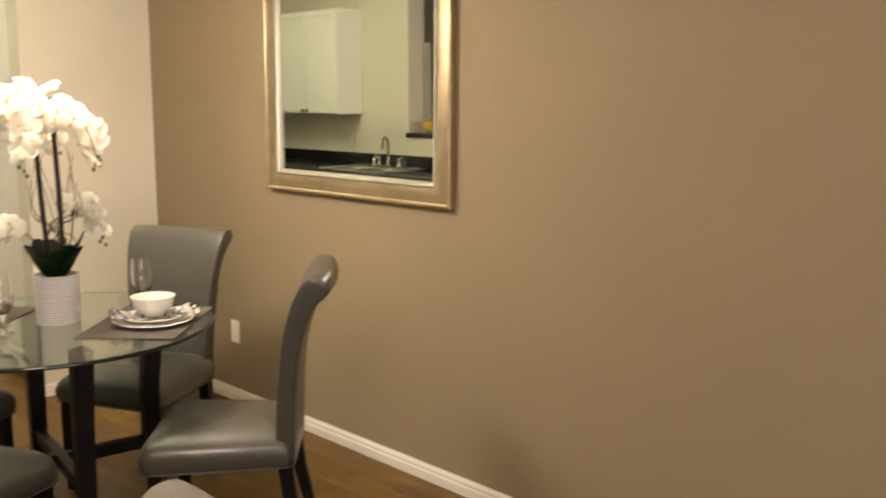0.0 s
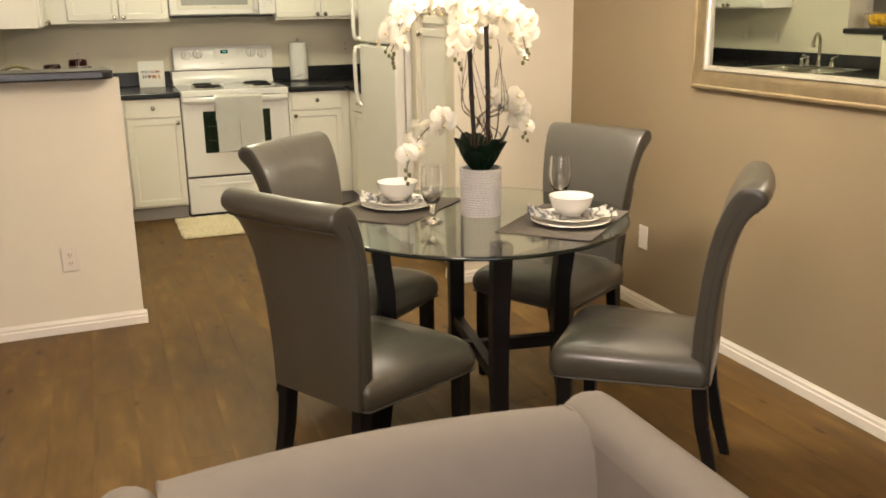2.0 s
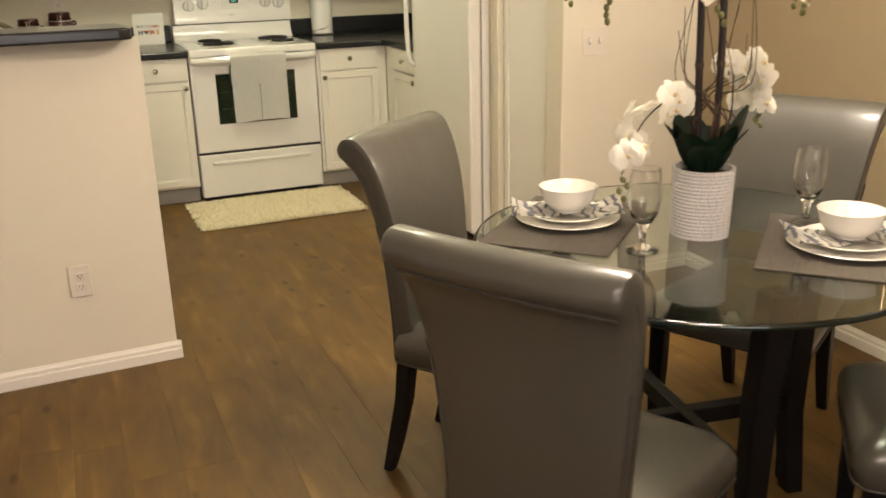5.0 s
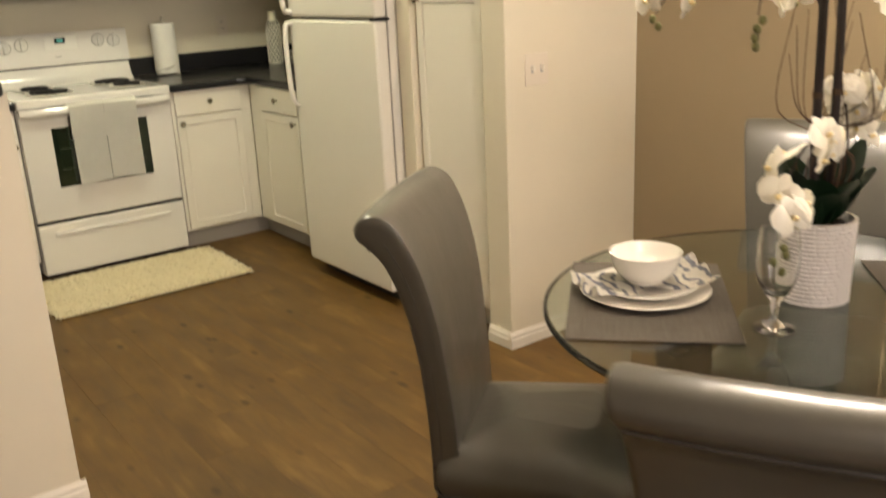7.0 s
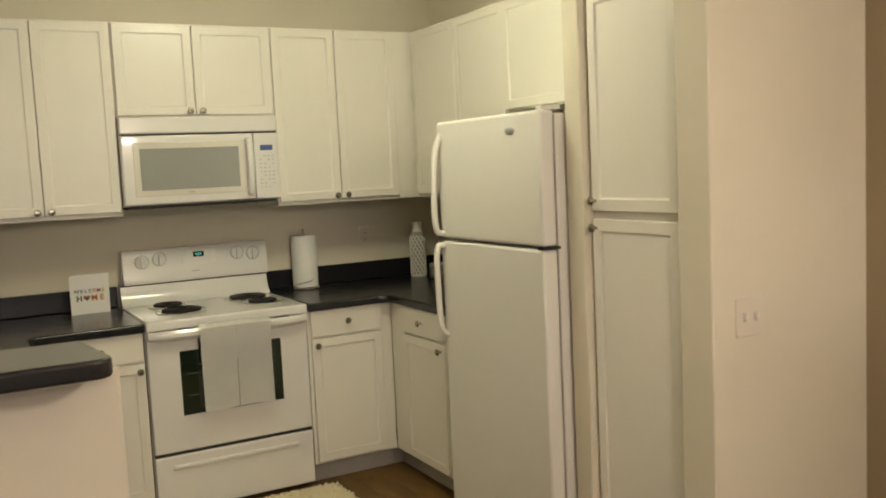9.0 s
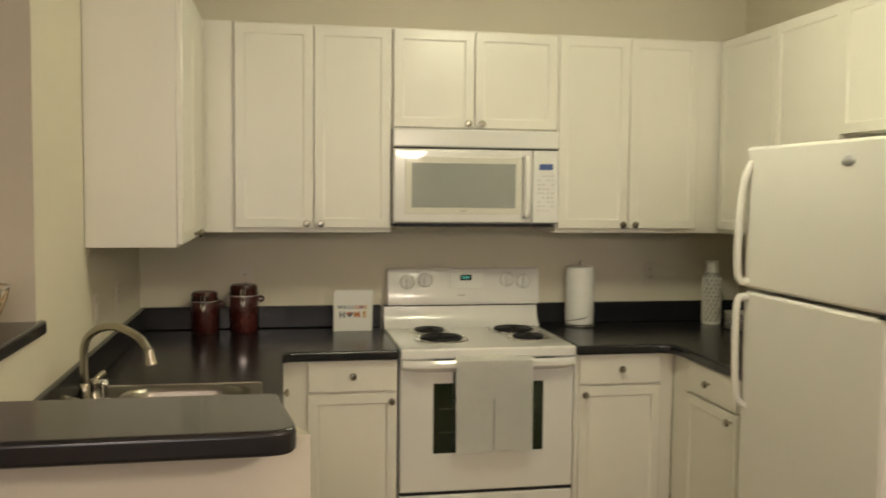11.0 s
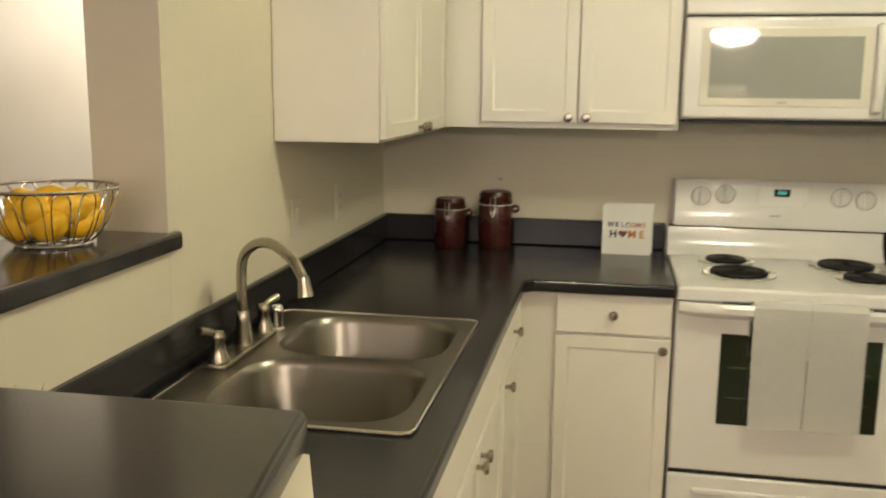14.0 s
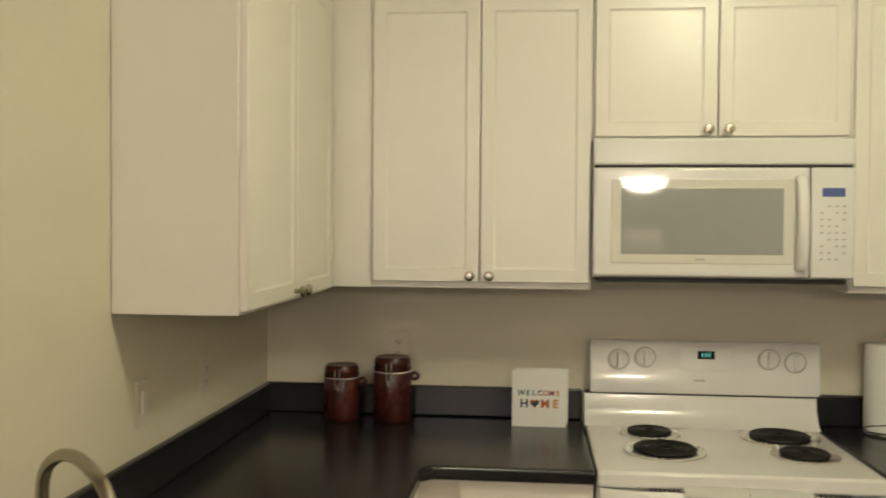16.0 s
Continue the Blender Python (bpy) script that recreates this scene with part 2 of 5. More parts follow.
def let_light_through(mat, colour, share):
    """Thin petals pass part of the light that falls on their far side."""
    n, l = mat.node_tree.nodes, mat.node_tree.links
    out = next(x for x in n if x.type == "OUTPUT_MATERIAL")
    thin = n.new("ShaderNodeBsdfTranslucent")
    thin.inputs["Color"].default_value = (*colour, 1)
    both = n.new("ShaderNodeMixShader")
    both.inputs[0].default_value = share
    l.new(n["Principled BSDF"].outputs[0], both.inputs[1])
    l.new(thin.outputs[0], both.inputs[2])
    l.new(both.outputs[0], out.inputs["Surface"])


let_light_through(PETAL, (0.92, 0.88, 0.76), 0.35)
let_light_through(RUG, (0.96, 0.90, 0.70), 0.4)
PETALHEART = material("yellow_lip", (0.80, 0.66, 0.36), 0.5, 0, 0.15, 60)
BUD = material("green_bud", (0.15, 0.15, 0.05), 0.5, 0, 0.2, 40)
GRASS = material("grass_blade", (0.08, 0.20, 0.02), 0.5, 0, 0.3, 20)
SOIL = material("soil", (0.03, 0.02, 0.013), 0.95, 0, 0.4, 60, 0.5, 150)
GLASS = clear_glass("clear_glass")
TABLEGLASS = clear_glass("table_glass", (0.57, 0.64, 0.59))
GLASSEDGE = material("dark_glass_edge", (0.008, 0.016, 0.013), 0.1, coat=0.5)
MIRROR = material("mirror_silver", (0.86, 0.90, 0.86), 0.0, 1.0, 0.0, 4)
MIRROR.node_tree.nodes["Principled BSDF"].inputs["Roughness"].default_value = 0.0
for link in list(MIRROR.node_tree.links):
    if link.to_socket.name == "Roughness":
        MIRROR.node_tree.links.remove(link)
FRAMEGOLD = material("champagne_frame", (0.42, 0.33, 0.20), 0.36, 0.75, 0.16, 16, 0.2, 120)
FRAMESILVER = material("silver_bead", (0.46, 0.43, 0.36), 0.48, 0.8, 0.12, 30)
MAT = woven("placemat_weave", (0.062, 0.052, 0.041), (0.115, 0.099, 0.080), 420, 420)
NAPKIN = patterned("napkin_print", (0.80, 0.77, 0.70), (0.25, 0.26, 0.30), 11, "WAVE", 0.9, 0.76)
SHADE = glowing("lit_pendant_glass", (1.0, 0.85, 0.695), 92.0)
GLOSSPANEL = material("glossy_white_panel", (0.74, 0.72, 0.64), 0.04, 0, 0.01, 6, coat=1.0, uneven=0.01)
PLATE = material("ivory_plate", (0.71, 0.65, 0.555), 0.4, 0, 0.01, 6)
DIFFUSER = glowing("lit_kitchen_glass", (0.955, 0.93, 0.67), 57.0)
BADGE = material("silver_badge", (0.42, 0.42, 0.42), 0.4, 0.3)
PLANK = wood_floor()


# ---- mesh helpers ----
def to_mesh(name, bm, mats, smooth=True, angle=40):
    bmesh.ops.recalc_face_normals(bm, faces=bm.faces)
    if smooth and len(bm.faces) > 6:
        for f in bm.faces:
            f.smooth = True
        for f in bm.faces:
            if max(abs(c) for c in f.normal) > 0.9999:
                near = [g.calc_area() for e in f.edges for g in e.link_faces if g is not f]
                if near and min(near) < 0.25 * f.calc_area():
                    f.smooth = False
        for e in bm.edges:
            if len(e.link_faces) == 2 and e.calc_face_angle(0) > radians(angle):
                e.smooth = False
    me = bpy.data.meshes.new(name)
    bm.to_mesh(me)
    bm.free()
    for m in mats if isinstance(mats, (list, tuple)) else [mats]:
        me.materials.append(m)
    return me


def part(name, bm, mat, parent=None, label="", m=None, smooth=True):
    ob = new(name, to_mesh(name, bm, mat, smooth) if isinstance(bm, bmesh.types.BMesh) else bm)
    ob.parent = parent
    if m is not None:
        ob.matrix_basis = m
    return tagged(ob, label)


def thing(name, label, category, m=None, group="", kind=""):
    ob = new(name)
    ob.empty_display_size = 0.1
    if m is not None:
        ob.matrix_basis = m
    return tagged(ob, label, category, group, kind)


def box(x0, x1, y0, y1, z0, z1, bevel=0.0, seg=2, bm=None):
    bm = bm or bmesh.new()
    r = bmesh.ops.create_cube(bm, size=1)
    for v in r["verts"]:
        v.co = Vector(((x0 + x1) / 2 + v.co.x * (x1 - x0), (y0 + y1) / 2 + v.co.y * (y1 - y0), (z0 + z1) / 2 + v.co.z * (z1 - z0)))
    if bevel:
        edges = list({e for v in r["verts"] for e in v.link_edges})
        bmesh.ops.bevel(bm, geom=edges, offset=bevel, segments=seg, profile=0.5, affect="EDGES", clamp_overlap=True)
    return bm


def prism(points, z0, z1, bevel=0.0, seg=3, bm=None, only_top=False):
    """A plan outline raised from z0 to z1."""
    bm = bm or bmesh.new()
    vs = [bm.verts.new((x, y, z0)) for x, y in points]
    f = bm.faces.new(vs)
    up = bmesh.ops.extrude_face_region(bm, geom=[f])
    top = [v for v in up["geom"] if isinstance(v, bmesh.types.BMVert)]
    for v in top:
        v.co.z = z1
    if bevel:
        tops = set(top)
        edges = [e for e in bm.edges if (e.verts[0] in tops and e.verts[1] in tops)]
        if not only_top:
            base = set(vs)
            edges += [e for e in bm.edges if (e.verts[0] in base and e.verts[1] in base)]
        bmesh.ops.bevel(bm, geom=edges, offset=bevel, segments=seg, profile=0.5, affect="EDGES", clamp_overlap=True)
    return bm


def lathe(profile, n=32, bm=None, cap=True, at=(0, 0, 0)):
    """Radius, height pairs turned round z."""
    bm = bm or bmesh.new()
    rings = []
    for r, z in profile:
        if r < 1e-5:
            rings.append([bm.verts.new((at[0], at[1], at[2] + z))])
        else:
            rings.append([bm.verts.new((at[0] + r * math.cos(2 * math.pi * k / n), at[1] + r * math.sin(2 * math.pi * k / n), at[2] + z)) for k in range(n)])
    for a, b in zip(rings, rings[1:]):
        for k in range(n):
            j = (k + 1) % n
            q = [a[k % len(a)], a[j % len(a)], b[j % len(b)], b[k % len(b)]]
            q = list(dict.fromkeys(q))
            if len(q) > 2:
                bm.faces.new(q)
    if cap:
        for r in (rings[0], rings[-1]):
            if len(r) > 2:
                bm.faces.new(r)
    return bm


def tube(points, radius, n=10, bm=None, closed=False, taper=1.0):
    """A round bar along a line of points."""
    bm = bm or bmesh.new()
    pts = [Vector(p) for p in points]
    rings, count = [], len(pts)
    side = None
    for i, p in enumerate(pts):
        a = pts[(i - 1) % count] if (i or closed) else p
        b = pts[(i + 1) % count] if (i < count - 1 or closed) else p
        d = (b - a).normalized()
        if side is None:
            side = d.orthogonal().normalized()
        side = (side - d * side.dot(d)).normalized()
        up = d.cross(side)
        r = radius * (1 + (taper - 1) * i / max(count - 1, 1))
        rings.append([bm.verts.new(p + r * (math.cos(2 * math.pi * k / n) * side + math.sin(2 * math.pi * k / n) * up)) for k in range(n)])
    pairs = list(zip(rings, rings[1:])) + ([(rings[-1], rings[0])] if closed else [])
    for a, b in pairs:
        for k in range(n):
            j = (k + 1) % n
            bm.faces.new((a[k], a[j], b[j], b[k]))
    if not closed:
        bm.faces.new(rings[0])
        bm.faces.new(rings[-1])
    return bm


def curve_points(ctrl, n=24):
    """A smooth line through control points."""
    c = [Vector(p) for p in ctrl]
    c = [2 * c[0] - c[1], *c, 2 * c[-1] - c[-2]]
    out, spans = [], len(c) - 3
    for i in range(n + 1):
        s = min(i / n * spans, spans - 1e-6)
        k, t = int(s), s - int(s)
        p0, p1, p2, p3 = c[k : k + 4]
        out.append(0.5 * (2 * p1 + (p2 - p0) * t + (2 * p0 - 5 * p1 + 4 * p2 - p3) * t * t + (3 * p1 - p0 - 3 * p2 + p3) * t**3))
    return out


def grid_surface(rows, bm=None, close_u=False):
    """Faces between rows of points."""
    bm = bm or bmesh.new()
    vs = [[bm.verts.new(p) for p in row] for row in rows]
    for a, b in zip(vs, vs[1:]):
        m = len(a)
        for k in range(m if close_u else m - 1):
            bm.faces.new((a[k], a[(k + 1) % m], b[(k + 1) % m], b[k]))
    return bm, vs


def rounded(points, radius, n=5):
    """An outline with its corners rounded."""
    out, m = [], len(points)
    for i, p in enumerate(points):
        p = Vector(p)
        a, b = Vector(points[i - 1]), Vector(points[(i + 1) % m])
        r = radius[i] if isinstance(radius, (list, tuple)) else radius
        if r <= 0:
            out.append(tuple(p))
            continue
        da, db = (a - p).normalized(), (b - p).normalized()
        for k in range(n + 1):
            t = k / n
            q = (1 - t) ** 2 * (p + da * r) + 2 * t * (1 - t) * p + t * t * (p + db * r)
            out.append(tuple(q))
    return out


# ---- the rooms ----
H = 2.66
XR, XL = 1.49, -1.50
YW = -2.893
SOUTH, WEST, NORTH = -9.5, -4.6, 1.6


def wall(name, bm, mat, label):
    return tagged(part(name, bm, mat, smooth=False), label, "wall", kind="structure")


wall("wall_kitchen_back", box(XL - 0.165, XR + 0.12, 0, 0.12, 0, H), PAINT, "cream painted kitchen wall behind the stove")
wall("wall_kitchen_left", box(XL - 0.165, XL, -1.80, 0, 0, H), PAINT, "cream painted wall behind the sink counter")
wall("wall_kitchen_right", box(XR, XR + 0.12, -2.76, 0, 0, H), PAINT, "cream painted wall behind the refrigerator")
wall("wall_dining_accent", box(XR, XR + 0.12, SOUTH, YW, 0, H), ACCENT, "tan painted accent wall in the dining area")
wall("wall_pantry_end", box(0.804, XR + 0.12, YW, -2.76, 0, H, 0.006), PAINT, "off-white painted wall end beside the pantry")
wall("wall_pantry_stub", box(0.80, XR, -2.315, -2.225, 0, H, 0.006), PAINT, "cream painted wall stub beside the refrigerator")
wall("wall_pantry_header", box(0.803, XR, -2.759, -2.316, 2.12, H), PAINT, "cream painted wall above the pantry")
half = [(-0.868, -2.745), (XL, -2.745), (XL, -1.801), (XL - 0.165, -1.801), (XL - 0.165, -2.75), (-1.51, -2.890), (-0.820, -2.868)]
wall("wall_half_bar", prism(half, 0, 1.176), PAINT, "off-white painted half wall under the raised bar")
wall("wall_south", box(WEST, -2.4, SOUTH - 0.12, SOUTH, 0, H), PAINT, "plain painted living room wall")
wall("wall_south_right", box(-0.2, XR + 0.12, SOUTH - 0.12, SOUTH, 0, H), PAINT, "plain painted living room wall")
wall("wall_south_sill", box(-2.4, -0.2, SOUTH - 0.12, SOUTH, 0, 0.7), PAINT, "plain painted wall below the window")
wall("wall_south_head", box(-2.4, -0.2, SOUTH - 0.12, SOUTH, 2.25, H), PAINT, "plain painted wall above the window")
wall("wall_west", box(WEST - 0.12, WEST, SOUTH - 0.12, NORTH + 0.12, 0, H), PAINT, "plain painted living room wall")
wall("wall_north", box(WEST, XL - 0.165, NORTH, NORTH + 0.12, 0, H), PAINT, "plain painted hall wall")
wall("wall_hall", box(-3.12, -3.0, -0.36, NORTH, 0, H), TRIM, "white painted hall wall seen past the bar")
tagged(part("ceiling", box(WEST, XR + 0.12, SOUTH, NORTH, H, H + 0.1), CEIL, smooth=False), "plain off-white painted ceiling", "ceiling", kind="structure")

win = thing("window_1", "white framed living room window", "window", kind="structure")
part("window_frame", box(-2.4, -2.34, SOUTH - 0.09, SOUTH - 0.02, 0.7, 2.25, 0.004), TRIM, win)
part("window_frame", box(-0.26, -0.2, SOUTH - 0.09, SOUTH - 0.02, 0.7, 2.25, 0.004), TRIM, win)
part("window_frame", box(-1.33, -1.27, SOUTH - 0.09, SOUTH - 0.02, 0.76, 2.19, 0.004), TRIM, win)
part("window_frame", box(-2.34, -0.26, SOUTH - 0.09, SOUTH - 0.02, 0.7, 0.76, 0.004), TRIM, win)
part("window_frame", box(-2.34, -0.26, SOUTH - 0.09, SOUTH - 0.02, 2.19, 2.25, 0.004), TRIM, win)
for a, b in ((-2.34, -1.33), (-1.27, -0.26)):
    pane = part("pane", box(a, b, SOUTH - 0.06, SOUTH - 0.054, 0.76, 2.19), GLASS, win)
    pane.visible_shadow = False

casing = thing("door_casing", "white door casing at the hall opening", "trim", kind="structure")
part("casing_board", box(-3.135, -2.99, -0.45, -0.361, 0, 2.1, 0.012), TRIM, casing)
part("casing_bead", box(-2.99, -2.975, -0.43, -0.395, 0, 2.1, 0.005), TRIM, casing)


def baseboard(name, a, b, normal, h=0.066, t=0.015):
    """A moulded board along a wall foot from a to b, standing out along normal."""
    a, b, nrm = Vector((*a, 0)), Vector((*b, 0)), Vector((*normal, 0)).normalized()
    d = (b - a).normalized()
    prof = [(0.0005, 0.0), (t, 0.0), (t, h * 0.55), (t * 0.72, h * 0.62), (t * 0.72, h * 0.80), (t * 0.35, h * 0.93), (t * 0.25, h), (0.0005, h)]
    bm = bmesh.new()
    rows = []
    for p in (a, b):
        rows.append([bm.verts.new(p + nrm * x + Vector((0, 0, z + 0.001))) for x, z in prof])
    for k in range(len(prof)):
        j = (k + 1) % len(prof)
        bm.faces.new((rows[0][k], rows[0][j], rows[1][j], rows[1][k]))
    bm.faces.new(rows[0])
    bm.faces.new(rows[1])
    return tagged(part(name, bm, TRIM, smooth=False), "white moulded baseboard", "baseboard", kind="structure")


baseboard("baseboard_accent", (XR, SOUTH), (XR, YW), (-1, 0))
baseboard("baseboard_pantry_end", (0.788, YW), (XR - 0.017, YW), (0, -1))
baseboard("baseboard_pantry_side", (0.804, YW + 0.0005), (0.804, -2.765), (-1, 0))
baseboard("baseboard_stub", (0.80, -2.33), (0.80, -2.226), (-1, 0))
baseboard("baseboard_bar", (-1.516, -2.890), (-0.805, -2.868), (0.031, -0.9995))
baseboard("baseboard_bar_end", (-0.820, -2.868), (-0.868, -2.745), (0.932, 0.364))
baseboard("baseboard_bar_chamfer", (-1.665, -2.756), (-1.513, -2.894), (-0.67, -0.74))
baseboard("baseboard_hall", (-3.0, NORTH), (-3.0, -0.36), (1, 0))


# ---- cabinets ----
def door_mesh(w, h, t=0.02, rail=0.055):
    """A framed door with a sunk panel; front towards -y, its corner at the origin."""
    bm = box(0, w, 0, t, 0, h, 0.0025, 1)
    front = max((f for f in bm.faces if f.normal.y < -0.99), key=lambda f: f.calc_area())
    bmesh.ops.inset_region(bm, faces=[front], thickness=min(rail, w * 0.25) - 0.0025)
    bmesh.ops.inset_region(bm, faces=[front], thickness=0.004, depth=-0.004)
    bmesh.ops.inset_region(bm, faces=[front], thickness=0.007, depth=-0.002)
    return bm


KNOB = lathe([(0.006, 0), (0.005, 0.010), (0.0075, 0.014), (0.0145, 0.018), (0.0155, 0.023), (0.012, 0.028), (0.0, 0.030)], 16)
bmesh.ops.rotate(KNOB, verts=KNOB.verts, cent=(0, 0, 0), matrix=Matrix.Rotation(radians(90), 3, "X"))
KNOB = to_mesh("knob", KNOB, NICKEL)


def add_door(cab, name, x, z, w, h, knob, flat=False):
    """A door or drawer front on a cabinet's face; knob: its place from the front's corner."""
    bm = box(0, w, 0, 0.02, 0, h, 0.004, 2) if flat else door_mesh(w, h)
    d = part(name, bm, CABINET, cab, m=pose(x, -0.0205, z))
    if knob:
        part("knob", KNOB, NICKEL, d, "round satin nickel knob", pose(knob[0], -0.001, knob[1]))
    return d


def cabinet(name, label, m, w, depth, z0, z1, fronts, kick=False, stiles=True, group=""):
    """A box cabinet; front in the plane y=0 facing -y, from x=0 to w."""
    cab = thing(name, label, "cabinet", m, group)
    if name == "sink_base_cabinet":
        part("body", box(0, w, 0, depth, z0, 0.70, 0.0015, 1), CABINET, cab)
        part("top_rail", box(0, w, 0, 0.02, 0.7005, z1), CABINET, cab)
    else:
        part("body", box(0, w, 0, depth, z0, z1, 0.0015, 1), CABINET, cab)
    if kick:
        part("toe_kick", box(0.001, w - 0.001, 0.055, depth, 0, z0 - 0.0005), GREYKICK, cab, "grey recessed toe kick")
    for f in fronts:
        add_door(cab, *f)
    return cab


UB, UT = 1.385, 2.285
WALLCAB = "white wall cabinet with framed doors and nickel knobs"


def pair(w, h, lo=0.0, gap=0.004, margin=0.006, knob_z=0.019):
    dw = (w - 2 * margin - gap) / 2
    return [("door", margin, lo, dw, h, (dw - 0.028, knob_z)), ("door", margin + dw + gap, lo, dw, h, (0.028, knob_z))]


FY = -0.345
cabinet("wall_cabinet", WALLCAB, pose(-1.061, FY, 0), 0.681, 0.343, UB, UT, pair(0.681, UT - UB - 0.028, UB + 0.02))
cabinet("wall_cabinet", "white wall cabinet with two short framed doors above the microwave", pose(-0.379, FY, 0), 0.758, 0.343, 1.846, UT, [(n, x - 0.009 * (x > 0.1), z, w - 0.009 * (x < 0.1) + 0.009 * (x > 0.1), h, (k[0] - 0.009 * (x < 0.1), k[1])) for n, x, z, w, h, k in pair(0.758, UT - 1.846 - 0.014, 1.852)])
cabinet("wall_cabinet", WALLCAB, pose(0.380, FY, 0), 0.690, 0.343, UB, UT, pair(0.690, UT - UB - 0.028, UB + 0.02))
part("body", box(-1.19, -1.0615, FY, -0.002, UB, UT), CABINET, thing("corner_filler", "plain white corner filler between wall cabinets", "cabinet"))
part("body", box(1.0705, XR - 0.002, FY, -0.002, UB, UT), CABINET, thing("corner_filler", "plain white corner filler between wall cabinets", "cabinet"))
# on the left wall, facing +x
cabinet("wall_cabinet", "white wall cabinet over the sink counter with two doors", pose(-1.205, -1.198, 0, 0, 0, 90), 0.850, 0.293, 1.372, UT, pair(0.850, UT - 1.372 - 0.02, 1.382))
# on the right wall, facing -x
cabinet("wall_cabinet", WALLCAB, pose(1.19, FY - 0.022, 0, 0, 0, -90), 0.93, 0.298, UB, UT, pair(0.93, UT - UB - 0.028, UB + 0.02))
cabinet("wall_cabinet", "white wall cabinet with short doors above the refrigerator", pose(1.19, -1.278, 0, 0, 0, -90), 0.93, 0.298, 1.785, UT, [(*f[:5], None) for f in pair(0.93, UT - 1.785 - 0.014, 1.792)])

BF = -0.635
BT = 0.872
BASE = "white base cabinet with a drawer over a framed door"
DOORH, DRAWZ = 0.617, 0.742


def drawer_door(x, w, side):
    k = w - 0.024 if side > 0 else 0.022
    return [("drawer", x, DRAWZ, w, 0.129, (w / 2, 0.066), True), ("door", x, 0.115, w, DOORH, (k, DOORH - 0.032))]


cabinet("base_cabinet", BASE, pose(-0.885, BF, 0), 0.500, 0.63, 0.10, BT, drawer_door(0.130, 0.366, 1), True)
cabinet("base_cabinet", BASE, pose(0.388, BF, 0), 0.455, 0.63, 0.10, BT, drawer_door(0.016, 0.375, -1), True)
fridge_side = cabinet("base_cabinet", "white base cabinet with a drawer and door beside the refrigerator", pose(0.845, BF - 0.002, 0, 0, 0, -90), 0.80, 0.64, 0.10, BT, drawer_door(0.165, 0.42, 1), True)
part("toe_kick", box(-0.10, 0.0, 0.0555, 0.2, 0, 0.0995), GREYKICK, fridge_side, "grey toe kick in the corner")
part("toe_kick", box(-0.15, -0.0585, -0.001, 0.055, 0, 0.0995), GREYKICK, fridge_side)
sink_side = cabinet("base_cabinet", BASE, pose(-0.885, -1.155, 0, 0, 0, 90), 0.518, 0.61, 0.10, BT, drawer_door(0.012, 0.42, -1), True)
part("toe_kick", box(0.5185, 0.62, 0.0555, 0.2, 0, 0.0995), GREYKICK, sink_side, "grey toe kick in the corner")
part("toe_kick", box(0.5765, 0.67, 0.0, 0.055, 0, 0.0995), GREYKICK, sink_side)
sinkfronts = [("drawer", 0.012, DRAWZ, 0.46, 0.129, None, True), ("drawer", 0.478, DRAWZ, 0.46, 0.129, None, True), ("door", 0.012, 0.115, 0.46, DOORH, (0.43, DOORH - 0.035)), ("door", 0.478, 0.115, 0.46, DOORH, (0.03, DOORH - 0.035))]
cabinet("sink_base_cabinet", "white sink base cabinet with two framed doors", pose(-0.885, -2.107, 0, 0, 0, 90), 0.950, 0.61, 0.10, BT, sinkfronts, True)
cabinet("base_cabinet", "white base cabinet at the end of the sink counter", pose(-0.885, -2.742, 0, 0, 0, 90), 0.634, 0.61, 0.10, BT, [("door", 0.012, 0.115, 0.60, 0.755, (0.55, 0.7))], True)
pantry = cabinet("pantry_cabinet", "tall white pantry cabinet with an upper and a lower door", pose(0.845, -2.318, 0, 0, 0, -90), 0.438, 0.60, 0.10, 2.112,
                 [("door", 0.012, 1.372, 0.414, 0.728, (0.022, 0.035)), ("door", 0.012, 0.125, 0.414, 1.220, (0.022, 1.190))], True)

# ---- worktops ----
CF, CT = -0.677, 0.914
FL = -0.855


def worktop_left():
    """The sink worktop in strips round the cut-out."""
    bm = bmesh.new()
    x0, x1 = -1.435, -0.945
    y0, y1 = -2.03, -1.27
    outer = [(XL + 0.001, -0.001), (-0.3855, -0.001), (-0.3855, CF), (FL + 0.03, CF), (FL, CF - 0.03), (FL, y1), (XL + 0.001, y1)]
    prism(outer, CT - 0.04, CT, 0, 3, bm)
    strips = [bm]
    for outline in ([(x1, y1), (FL, y1), (FL, y0), (x1, y0)], [(XL + 0.001, y1), (x0, y1), (x0, y0), (XL + 0.001, y0)], [(XL + 0.001, y0), (FL, y0), (FL, -2.743), (XL + 0.001, -2.743)]):
        strips.append(prism(outline, CT - 0.04, CT))
    for st in strips:
        front = [e for e in st.edges if abs(e.verts[0].co.z - e.verts[1].co.z) < 1e-4 and all((abs(v.co.x - FL) < 0.031 and v.co.y < CF + 0.001) or (abs(v.co.y - CF) < 1e-4) for v in e.verts)
                 and not (abs(e.verts[0].co.y - e.verts[1].co.y) < 1e-4 and e.verts[0].co.y < CF - 0.1)]
        bmesh.ops.bevel(st, geom=front, offset=0.009, segments=3, profile=0.5, affect="EDGES", clamp_overlap=True)
    return strips


